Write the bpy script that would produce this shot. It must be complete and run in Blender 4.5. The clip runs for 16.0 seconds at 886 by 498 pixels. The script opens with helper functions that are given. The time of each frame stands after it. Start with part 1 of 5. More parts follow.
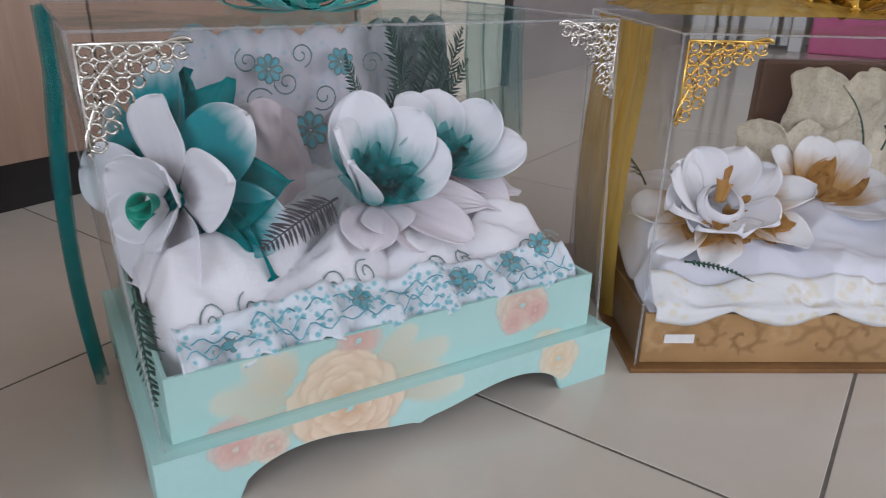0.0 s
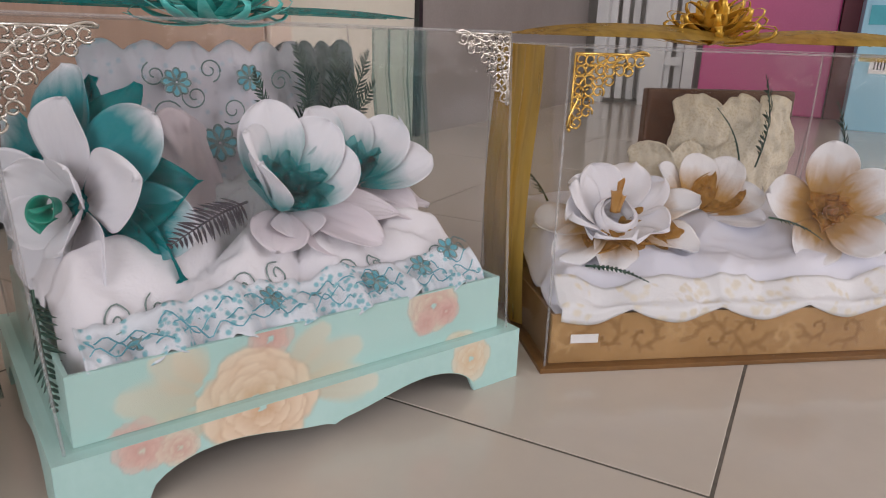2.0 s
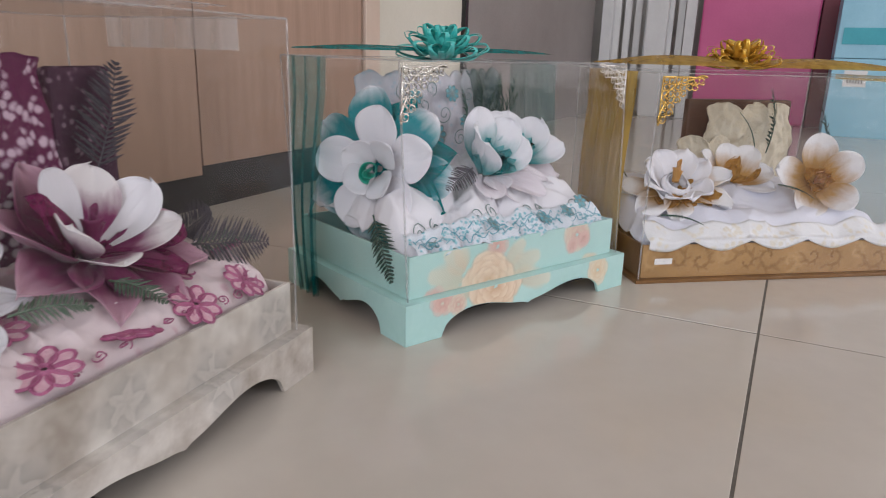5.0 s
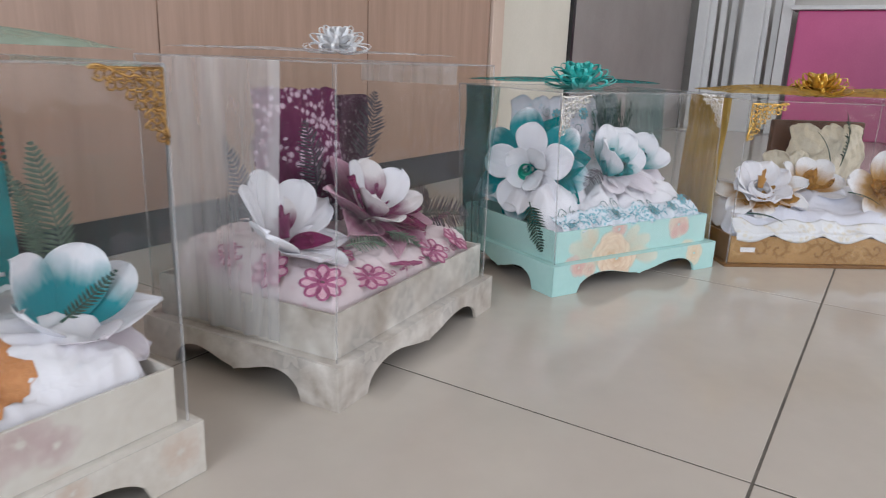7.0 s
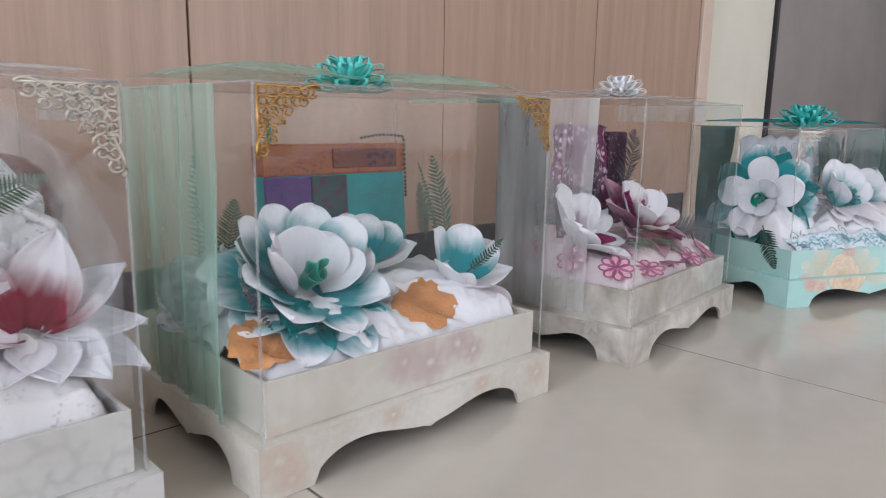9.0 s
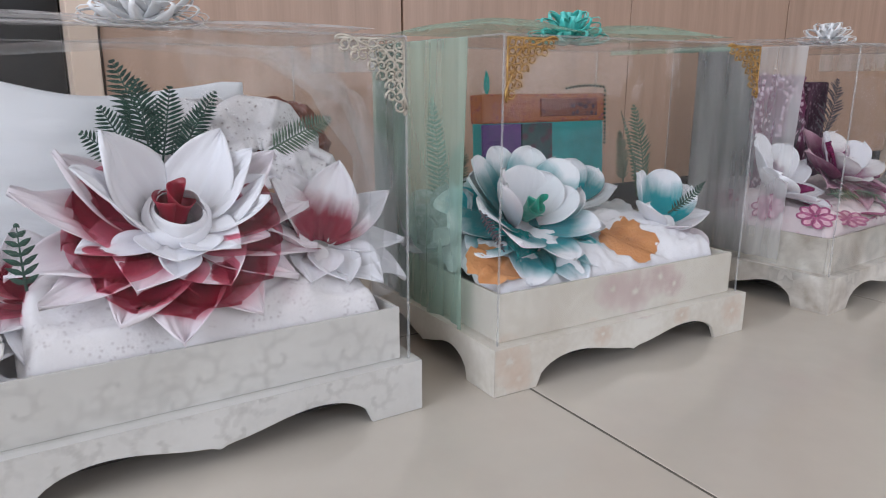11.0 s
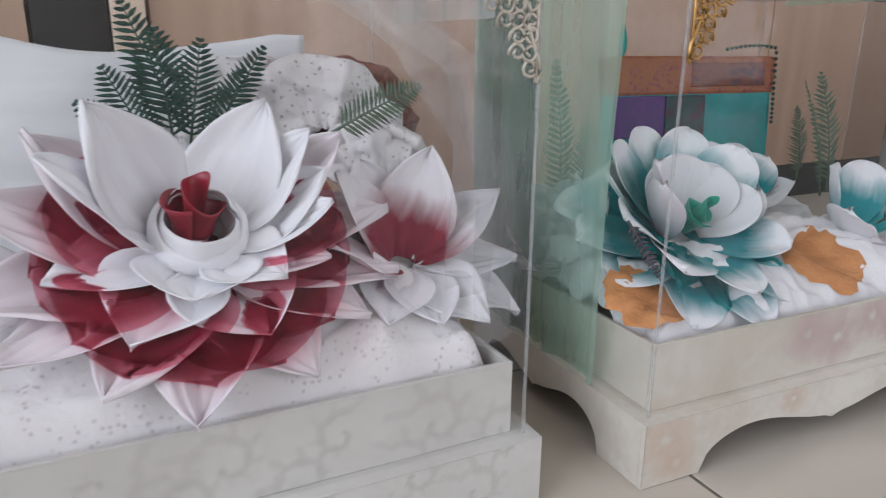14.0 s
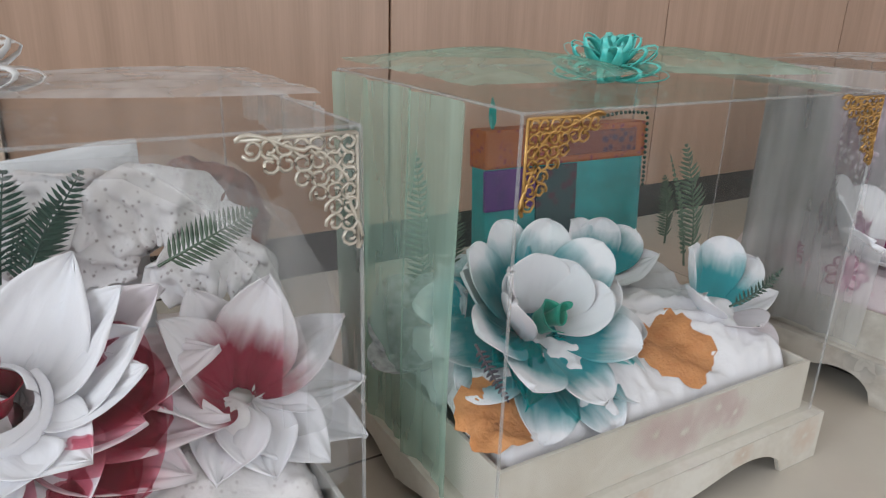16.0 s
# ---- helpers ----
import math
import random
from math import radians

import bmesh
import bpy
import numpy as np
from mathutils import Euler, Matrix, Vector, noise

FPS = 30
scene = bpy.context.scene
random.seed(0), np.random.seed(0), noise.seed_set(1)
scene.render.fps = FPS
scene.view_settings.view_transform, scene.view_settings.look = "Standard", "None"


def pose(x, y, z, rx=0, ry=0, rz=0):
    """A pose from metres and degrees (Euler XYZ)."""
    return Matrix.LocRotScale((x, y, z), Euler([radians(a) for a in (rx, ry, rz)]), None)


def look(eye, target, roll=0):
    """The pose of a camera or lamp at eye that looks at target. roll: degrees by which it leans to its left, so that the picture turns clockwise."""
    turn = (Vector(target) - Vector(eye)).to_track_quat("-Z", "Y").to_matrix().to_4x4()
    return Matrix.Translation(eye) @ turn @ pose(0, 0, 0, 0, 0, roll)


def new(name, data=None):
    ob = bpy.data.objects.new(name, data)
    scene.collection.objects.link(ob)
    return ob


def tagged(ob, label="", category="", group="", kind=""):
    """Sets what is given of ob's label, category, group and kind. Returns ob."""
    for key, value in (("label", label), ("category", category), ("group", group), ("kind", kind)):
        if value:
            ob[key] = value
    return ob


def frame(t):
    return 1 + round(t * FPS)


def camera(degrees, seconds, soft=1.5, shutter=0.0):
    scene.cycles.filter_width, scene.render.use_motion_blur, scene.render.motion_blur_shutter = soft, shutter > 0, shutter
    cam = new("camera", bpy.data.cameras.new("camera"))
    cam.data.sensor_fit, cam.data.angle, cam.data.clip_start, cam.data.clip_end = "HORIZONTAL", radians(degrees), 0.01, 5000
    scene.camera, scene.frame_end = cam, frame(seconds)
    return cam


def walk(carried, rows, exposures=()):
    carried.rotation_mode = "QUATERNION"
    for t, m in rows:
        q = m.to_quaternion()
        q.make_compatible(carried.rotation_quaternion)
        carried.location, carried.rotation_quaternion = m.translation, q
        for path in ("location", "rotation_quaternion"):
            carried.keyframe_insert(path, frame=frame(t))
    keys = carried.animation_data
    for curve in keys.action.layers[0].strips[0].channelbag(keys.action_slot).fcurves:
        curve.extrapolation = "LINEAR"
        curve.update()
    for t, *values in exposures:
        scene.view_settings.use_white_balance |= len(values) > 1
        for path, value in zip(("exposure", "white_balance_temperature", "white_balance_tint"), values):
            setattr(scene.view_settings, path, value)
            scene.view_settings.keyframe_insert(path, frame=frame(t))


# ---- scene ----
cam = camera(65.1, 16.0, soft=1.0, shutter=0.3)
PATH = [
    (0, (-0.441, 0.005, 0.349), (1.083, 1.049, -0.417), 1.5),
    (0.5, (-0.431, -0.004, 0.333), (1.159, 0.983, -0.371), 2.4),
    (1, (-0.418, -0.013, 0.336), (1.207, 0.922, -0.359), 2.1),
    (1.5, (-0.441, -0.017, 0.313), (1.263, 0.856, -0.264), 2.2),
    (2, (-0.465, -0.02, 0.308), (1.23, 0.862, -0.281), 2.0),
    (2.5, (-0.504, -0.015, 0.309), (1.202, 0.832, -0.3), 2.0),
    (3, (-0.554, -0.01, 0.313), (1.155, 0.846, -0.276), 3.0),
    (3.5, (-0.605, -0.007, 0.323), (1.106, 0.85, -0.257), 2.9),
    (4, (-0.702, 0.035, 0.302), (1.074, 0.79, -0.22), 2.0),
    (6.5, (-1.12, -0.065, 0.359), (0.493, 0.965, -0.221), 1.3),
    (7, (-1.209, -0.053, 0.354), (0.417, 0.984, -0.177), 2.2),
    (7.5, (-1.295, -0.04, 0.355), (0.306, 1.059, -0.126), 3.1),
    (8, (-1.38, -0.046, 0.35), (0.192, 1.103, -0.108), 1.8),
    (8.5, (-1.447, -0.053, 0.323), (-0.016, 1.278, -0.102), 0.7),
    (9, (-1.504, -0.071, 0.316), (-0.133, 1.339, -0.052), 1.0),
    (9.5, (-1.565, -0.095, 0.315), (-0.277, 1.38, -0.091), 1.1),
    (10, (-1.617, -0.112, 0.313), (-0.443, 1.448, -0.12), 0.5),
    (12.5, (-1.604, -0.033, 0.293), (-0.731, 1.692, -0.216), 0.1),
    (13, (-1.588, 0.005, 0.299), (-0.793, 1.768, -0.21), -0.2),
    (13.5, (-1.576, 0.054, 0.294), (-0.838, 1.831, -0.254), 0.3),
    (14, (-1.545, 0.092, 0.292), (-0.721, 1.826, -0.269), 0.4),
    (14.5, (-1.514, 0.124, 0.289), (-0.609, 1.809, -0.296), 0.5),
    (15, (-1.483, 0.144, 0.311), (-0.527, 1.785, -0.316), 0.9),
    (15.5, (-1.466, 0.141, 0.36), (-0.495, 1.751, -0.32), 1.9),
    (16, (-1.473, 0.109, 0.398), (-0.481, 1.712, -0.27), 1.8),
]
walk(cam, [(t, look(eye, target, roll)) for t, eye, target, roll in PATH],
     [(0.0, -0.34, 6000, 13), (1.5, -0.36, 6750, 18), (4.0, -0.32, 6600, 17), (7.0, -0.15, 6120, 11), (10.0, -0.12, 6080, 11), (12.5, -0.33, 6120, 12), (14.0, -0.28, 6200, 11), (16.0, -0.20, 6350, 7)])

# ---- light ----
world = bpy.data.worlds.new("world")
scene.world = world
world.use_nodes = True
wn = world.node_tree
sky = wn.nodes.new("ShaderNodeTexSky")
sky.sky_type = "NISHITA"
sky.sun_disc = False
sky.sun_elevation, sky.sun_rotation = radians(38), radians(200)
wn.links.new(sky.outputs[0], wn.nodes["Background"].inputs[0])
wn.nodes["Background"].inputs[1].default_value = 0.10


def area_lamp(name, eye, target, sx, sy, watts, colour):
    data = bpy.data.lights.new(name, "AREA")
    data.shape, data.size, data.size_y, data.energy, data.color = "RECTANGLE", sx, sy, watts, colour
    ob = new(name, data)
    ob.matrix_world = look(eye, target)
    return ob


area_lamp("window_daylight_left", (-3.95, -0.4, 1.35), (0, -0.4, 1.0), 2.6, 2.1, 98, (0.90, 0.94, 1.0))
area_lamp("door_daylight_front", (0.8, -2.95, 1.25), (0.3, 0, 0.9), 2.8, 2.3, 58, (0.97, 0.96, 1.0))
# weak fill added on the right; the wall behind it has no opening
area_lamp("fill_right", (3.55, -1.3, 1.3), (-0.6, 0.0, 0.6), 2.0, 2.0, 4, (0.97, 0.97, 1.0))


# ---- materials ----
def mat(name, colour=(0.8, 0.8, 0.8), rough=0.5, metal=0.0):
    m = bpy.data.materials.new(name)
    m.use_nodes = True
    b = m.node_tree.nodes["Principled BSDF"]
    b.inputs["Base Color"].default_value = (*colour, 1)
    b.inputs["Roughness"].default_value = rough
    b.inputs["Metallic"].default_value = metal
    return m


def node(m, kind, **values):
    n = m.node_tree.nodes.new(kind)
    for key, value in values.items():
        n.inputs[key.replace("_", " ")].default_value = value
    return n


def link(m, a, b):
    m.node_tree.links.new(a, b)


def bsdf(m):
    return m.node_tree.nodes["Principled BSDF"]


def grain(m, lo, hi, scale=8.0, detail=6.0, stretch=(1, 1, 1), bump=0.0, fine=120.0, rough=None):
    """Two-scale colour variation between lo and hi, with fine relief."""
    tc = node(m, "ShaderNodeTexCoord")
    mp = node(m, "ShaderNodeMapping")
    mp.inputs["Scale"].default_value = stretch
    link(m, tc.outputs["Object"], mp.inputs[0])
    n1 = node(m, "ShaderNodeTexNoise", Scale=scale, Detail=detail, Roughness=0.6)
    n2 = node(m, "ShaderNodeTexNoise", Scale=fine, Detail=3.0)
    link(m, mp.outputs[0], n1.inputs["Vector"])
    link(m, mp.outputs[0], n2.inputs["Vector"])
    mx = node(m, "ShaderNodeMath")
    mx.operation = "MULTIPLY_ADD"
    mx.inputs[1].default_value = 0.3
    link(m, n2.outputs[0], mx.inputs[0])
    sub = node(m, "ShaderNodeMath")
    sub.operation = "MULTIPLY_ADD"
    sub.inputs[1].default_value, sub.inputs[2].default_value = 1.0, -0.15
    link(m, n1.outputs[0], sub.inputs[0])
    link(m, sub.outputs[0], mx.inputs[2])
    r = node(m, "ShaderNodeValToRGB")
    r.color_ramp.elements[0].position, r.color_ramp.elements[1].position = 0.3, 0.7
    r.color_ramp.elements[0].color, r.color_ramp.elements[1].color = (*lo, 1), (*hi, 1)
    link(m, mx.outputs[0], r.inputs[0])
    link(m, r.outputs[0], bsdf(m).inputs["Base Color"])
    if bump:
        b = node(m, "ShaderNodeBump", Strength=bump, Distance=0.002)
        link(m, n2.outputs[0], b.inputs["Height"])
        link(m, b.outputs[0], bsdf(m).inputs["Normal"])
    if rough:
        mr = node(m, "ShaderNodeMapRange")
        mr.inputs["To Min"].default_value, mr.inputs["To Max"].default_value = rough
        link(m, n1.outputs[0], mr.inputs[0])
        link(m, mr.outputs[0], bsdf(m).inputs["Roughness"])
    return m


def see_through(name, tint, body, share, rough=0.08, gloss=0.25, wave=0.0, wave_scale=60.0, fade=False):
    """A thin sheet: part clear, part cloth or haze, with a grazing gloss."""
    m = bpy.data.materials.new(name)
    m.use_nodes = True
    nt = m.node_tree
    nt.nodes.remove(bsdf(m))
    out = nt.nodes["Material Output"]
    clear = node(m, "ShaderNodeBsdfTransparent")
    clear.inputs[0].default_value = (*tint, 1)
    cloth = node(m, "ShaderNodeBsdfDiffuse")
    cloth.inputs[0].default_value = (*body, 1)
    thru = node(m, "ShaderNodeBsdfTranslucent")
    thru.inputs[0].default_value = (*body, 1)
    both = node(m, "ShaderNodeMixShader")
    both.inputs[0].default_value = 0.4
    link(m, cloth.outputs[0], both.inputs[1])
    link(m, thru.outputs[0], both.inputs[2])
    mix = node(m, "ShaderNodeMixShader")
    mix.inputs[0].default_value = share
    if wave:
        tc = node(m, "ShaderNodeTexCoord")
        w = node(m, "ShaderNodeTexNoise", Scale=wave_scale, Detail=4.0)
        mp = node(m, "ShaderNodeMapping")
        mp.inputs["Scale"].default_value = (1, 1, 0.12)
        link(m, tc.outputs["Object"], mp.inputs[0])
        link(m, mp.outputs[0], w.inputs["Vector"])
        mr = node(m, "ShaderNodeMapRange")
        mr.inputs["From Min"].default_value, mr.inputs["From Max"].default_value = 0.3, 0.7
        mr.inputs["To Min"].default_value, mr.inputs["To Max"].default_value = max(0, share - wave), min(1, share + wave)
        link(m, w.outputs[0], mr.inputs[0])
        share_out = mr.outputs[0]
        if fade:
            al = node(m, "ShaderNodeAttribute")
            al.attribute_name = "along"
            fr2 = node(m, "ShaderNodeMapRange")
            fr2.interpolation_type = "SMOOTHSTEP"
            fr2.inputs["From Min"].default_value, fr2.inputs["From Max"].default_value = 0.98, 0.35
            link(m, al.outputs["Fac"], fr2.inputs[0])
            ac = node(m, "ShaderNodeAttribute")
            ac.attribute_name = "across"
            fr3 = node(m, "ShaderNodeMapRange")
            fr3.interpolation_type = "SMOOTHSTEP"
            fr3.inputs["From Min"].default_value, fr3.inputs["From Max"].default_value = 0.0, 0.75
            link(m, ac.outputs["Fac"], fr3.inputs[0])
            for side in (fr2, fr3):
                ml = node(m, "ShaderNodeMath")
                ml.operation = "MULTIPLY"
                link(m, share_out, ml.inputs[0])
                link(m, side.outputs[0], ml.inputs[1])
                share_out = ml.outputs[0]
        link(m, share_out, mix.inputs[0])
    link(m, clear.outputs[0], mix.inputs[1])
    link(m, both.outputs[0], mix.inputs[2])
    shine = node(m, "ShaderNodeBsdfGlossy")
    shine.inputs["Roughness"].default_value = rough
    wt = node(m, "ShaderNodeTexCoord")
    wn_ = node(m, "ShaderNodeTexNoise", Scale=9.0, Detail=3.0)
    link(m, wt.outputs["Object"], wn_.inputs["Vector"])
    wb = node(m, "ShaderNodeBump", Strength=0.35, Distance=0.01)
    link(m, wn_.outputs[0], wb.inputs["Height"])
    link(m, wb.outputs[0], shine.inputs["Normal"])
    fr = node(m, "ShaderNodeLayerWeight", Blend=0.5)
    cube = node(m, "ShaderNodeMath")
    cube.operation = "POWER"
    cube.inputs[1].default_value = 3.5
    link(m, fr.outputs["Facing"], cube.inputs[0])
    mul = node(m, "ShaderNodeMath")
    mul.operation = "MULTIPLY_ADD"
    mul.inputs[1].default_value, mul.inputs[2].default_value = gloss, 0.035 * gloss
    link(m, cube.outputs[0], mul.inputs[0])
    last = node(m, "ShaderNodeMixShader")
    link(m, mul.outputs[0], last.inputs[0])
    link(m, mix.outputs[0], last.inputs[1])
    link(m, shine.outputs[0], last.inputs[2])
    link(m, last.outputs[0], out.inputs[0])
    return m


def dyed_or_shaded(name, base, tip, start=0.25, end=0.7, rough=0.78, third=None, bump=0.5):
    """Cloth whose colour runs from base to tip along each petal: dye, or painted root shade on white ones."""
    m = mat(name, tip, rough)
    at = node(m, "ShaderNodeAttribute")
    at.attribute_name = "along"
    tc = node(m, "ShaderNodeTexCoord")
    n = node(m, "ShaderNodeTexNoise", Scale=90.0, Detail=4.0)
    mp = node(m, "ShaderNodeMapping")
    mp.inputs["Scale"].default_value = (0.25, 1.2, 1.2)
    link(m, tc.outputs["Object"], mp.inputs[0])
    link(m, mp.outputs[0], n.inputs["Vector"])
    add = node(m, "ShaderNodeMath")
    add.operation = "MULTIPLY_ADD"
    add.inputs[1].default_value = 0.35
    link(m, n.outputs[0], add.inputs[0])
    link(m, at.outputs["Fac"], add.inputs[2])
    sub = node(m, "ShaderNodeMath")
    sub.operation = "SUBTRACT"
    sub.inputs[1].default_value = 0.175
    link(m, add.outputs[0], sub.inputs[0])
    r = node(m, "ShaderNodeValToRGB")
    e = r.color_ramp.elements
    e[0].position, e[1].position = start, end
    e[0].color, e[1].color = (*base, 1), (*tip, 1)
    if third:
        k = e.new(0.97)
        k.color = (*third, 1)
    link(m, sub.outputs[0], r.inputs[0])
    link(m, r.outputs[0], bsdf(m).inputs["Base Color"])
    b = node(m, "ShaderNodeBump", Strength=bump, Distance=0.003)
    link(m, n.outputs[0], b.inputs["Height"])
    link(m, b.outputs[0], bsdf(m).inputs["Normal"])
    bsdf(m).inputs["Sheen Weight"].default_value = 0.2
    glow = node(m, "ShaderNodeBsdfTranslucent")
    link(m, r.outputs[0], glow.inputs[0])
    both = node(m, "ShaderNodeMixShader")
    both.inputs[0].default_value = 0.14
    link(m, bsdf(m).outputs[0], both.inputs[1])
    link(m, glow.outputs[0], both.inputs[2])
    link(m, both.outputs[0], m.node_tree.nodes["Material Output"].inputs[0])
    return m


M_TILE = grain(mat("glazed_floor_tile", rough=0.12), (0.53, 0.475, 0.405), (0.59, 0.535, 0.46), 1.7, bump=0.02, fine=30, rough=(0.07, 0.17))
M_GROUT = grain(mat("dark_grout", rough=0.9), (0.09, 0.08, 0.065), (0.17, 0.15, 0.125), 30)
M_LAMINATE = grain(mat("beech_laminate", rough=0.4), (0.35, 0.225, 0.16), (0.45, 0.295, 0.215), 7.0, stretch=(6, 6, 0.25), bump=0.05, fine=60)
M_EDGE = grain(mat("pale_edge_band", rough=0.45), (0.60, 0.46, 0.36), (0.66, 0.52, 0.42), 9)
M_BLACK = grain(mat("black_plinth_board", rough=0.35), (0.006, 0.006, 0.007), (0.014, 0.013, 0.014), 6)
M_WALL = grain(mat("painted_plaster_wall", rough=0.85), (0.62, 0.60, 0.56), (0.70, 0.68, 0.64), 2.0, bump=0.1)
M_CEIL = grain(mat("white_ceiling_paint", rough=0.9), (0.76, 0.75, 0.73), (0.82, 0.81, 0.79), 3.0)
M_CREAM = grain(mat("cream_board", rough=0.55), (0.66, 0.62, 0.52), (0.74, 0.70, 0.60), 3.0)
M_GREY = grain(mat("grey_board", rough=0.5), (0.24, 0.215, 0.20), (0.31, 0.28, 0.265), 2.5)
M_WHITE = grain(mat("white_paint", rough=0.45), (0.68, 0.68, 0.68), (0.78, 0.78, 0.77), 5.0)
M_PINK = grain(mat("pink_plastic_sheet", rough=0.4), (0.60, 0.09, 0.26), (0.68, 0.12, 0.31), 2.5)
M_MAROON = grain(mat("dark_red_board", rough=0.5), (0.13, 0.015, 0.03), (0.18, 0.02, 0.04), 4.0)
M_BLUE = grain(mat("sky_blue_carton", rough=0.5), (0.25, 0.52, 0.66), (0.32, 0.60, 0.74), 6.0)
M_TEALCARD = grain(mat("turquoise_carton", rough=0.5), (0.03, 0.32, 0.40), (0.05, 0.40, 0.48), 6.0)

M_BLUECARD = grain(mat("bright_blue_carton", rough=0.5), (0.02, 0.20, 0.42), (0.04, 0.28, 0.52), 8.0)

M_MINT = grain(mat("mint_printed_paper", rough=0.38), (0.38, 0.62, 0.575), (0.46, 0.69, 0.645), 9.0, bump=0.03)
M_SILVER = grain(mat("silver_grey_marbled_paper", rough=0.3), (0.33, 0.275, 0.22), (0.76, 0.72, 0.66), 14.0, bump=0.03, fine=50)
M_PEARL = grain(mat("pearl_cream_paper", rough=0.33), (0.53, 0.475, 0.40), (0.70, 0.665, 0.60), 8.0, bump=0.03)
M_DAMASK = grain(mat("pale_grey_damask_paper", rough=0.38), (0.53, 0.51, 0.48), (0.63, 0.61, 0.58), 9.0, bump=0.03)
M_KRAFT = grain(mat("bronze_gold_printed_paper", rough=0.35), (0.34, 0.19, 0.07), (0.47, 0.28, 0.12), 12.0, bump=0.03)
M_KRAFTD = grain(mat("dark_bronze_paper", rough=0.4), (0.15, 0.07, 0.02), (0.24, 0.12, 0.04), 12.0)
# near-black: the shade beneath the stands, put into a colour
M_UNDERSHADE = grain(mat("under_stand_shade", rough=0.9), (0.012, 0.010, 0.009), (0.03, 0.025, 0.02), 20)
M_ACRYLIC = see_through("clear_mica_sheet", (0.985, 0.985, 0.98), (0.8, 0.8, 0.8), 0.006, 0.06, 0.30)
M_FOLD = see_through("creased_mica_edge", (0.9, 0.9, 0.9), (0.85, 0.85, 0.85), 0.18, 0.1, 0.7)

T_TEAL = see_through("teal_tulle", (0.5, 0.85, 0.82), (0.0, 0.24, 0.24), 0.72, wave=0.2)
T_TEALSIDE = see_through("thin_teal_tulle", (0.80, 0.93, 0.92), (0.01, 0.24, 0.25), 0.27, wave=0.12)
T_GOLD = see_through("gold_tulle", (0.9, 0.75, 0.4), (0.52, 0.33, 0.07), 0.62, wave=0.2)
T_MINT = see_through("pale_green_tulle", (0.84, 0.95, 0.89), (0.56, 0.77, 0.65), 0.34, wave=0.10, wave_scale=25)
T_WHITE = see_through("white_tulle", (0.97, 0.97, 0.97), (0.93, 0.92, 0.92), 0.32, wave=0.15, wave_scale=25)


# ---- mesh helpers ----
def mesh_of(name, bm, material, smooth=False):
    me = bpy.data.meshes.new(name)
    if smooth:
        for f in bm.faces:
            f.smooth = True
    bm.normal_update()
    bm.to_mesh(me)
    bm.free()
    me.materials.append(material)
    return me


def part(name, bm, material, parent=None, label="", smooth=False, at=None):
    me = bm if isinstance(bm, bpy.types.Mesh) else mesh_of(name, bm, material, smooth)
    ob = new(name, me)
    if parent:
        ob.parent = parent
    if at is not None:
        ob.matrix_basis = at
    if label:
        tagged(ob, label)
    return ob


def thing(name, at, label, category, group="", kind=""):
    ob = new(name)
    ob.empty_display_size = 0.02
    ob.matrix_world = at
    return tagged(ob, label, category, group, kind)


def box(x0, x1, y0, y1, z0, z1, bevel=0.0, bm=None):
    b = bm or bmesh.new()
    vs = [b.verts.new((x, y, z)) for z in (z0, z1) for y in (y0, y1) for x in (x0, x1)]
    fs = [b.faces.new([vs[i] for i in q]) for q in ((0, 2, 3, 1), (4, 5, 7, 6), (0, 1, 5, 4), (2, 6, 7, 3), (0, 4, 6, 2), (1, 3, 7, 5))]
    if bevel:
        bmesh.ops.bevel(b, geom=list({e for f in fs for e in f.edges}), offset=bevel, segments=2, affect="EDGES", profile=0.6)
    return b


def solid(name, ext, material, label, category, kind="structure", bevel=0.0):
    return tagged(part(name, box(*ext, bevel=bevel), material), label, category, kind=kind)


def tube(bm, pts, radius, sides=6, closed=False):
    pts = [Vector(p) for p in pts]
    rings, n = [], len(pts)
    for i, p in enumerate(pts):
        a, b = pts[(i - 1) % n if closed else max(i - 1, 0)], pts[(i + 1) % n if closed else min(i + 1, n - 1)]
        d = (b - a).normalized() if (b - a).length > 1e-9 else Vector((0, 0, 1))
        u = d.cross(Vector((0, 0, 1)))
        u = (u if u.length > 1e-3 else d.cross(Vector((1, 0, 0)))).normalized()
        v = d.cross(u)
        r = radius(i / max(n - 1, 1)) if callable(radius) else radius
        rings.append([bm.verts.new(p + r * (math.cos(k * math.tau / sides) * u + math.sin(k * math.tau / sides) * v)) for k in range(sides)])
    for i in range(n if closed else n - 1):
        for k in range(sides):
            j = (i + 1) % n
            bm.faces.new((rings[i][k], rings[i][(k + 1) % sides], rings[j][(k + 1) % sides], rings[j][k]))
    if not closed:
        bm.faces.new(rings[0][::-1])
        bm.faces.new(rings[-1])
    return bm


def sheet(nu, nv, place, attribute=True):
    """A grid mesh with place(u, v) for u, v in 0..1; "along" keeps v, "across" falls to 0 at both sides."""
    bm = bmesh.new()
    layer = bm.verts.layers.float.new("along")
    side = bm.verts.layers.float.new("across")
    g = []
    for j in range(nv + 1):
        row = []
        for i in range(nu + 1):
            w = bm.verts.new(place(i / nu, j / nv))
            w[layer], w[side] = j / nv, 4 * (i / nu) * (1 - i / nu)
            row.append(w)
        g.append(row)
    for j in range(nv):
        for i in range(nu):
            bm.faces.new((g[j][i], g[j][i + 1], g[j + 1][i + 1], g[j + 1][i]))
    return bm


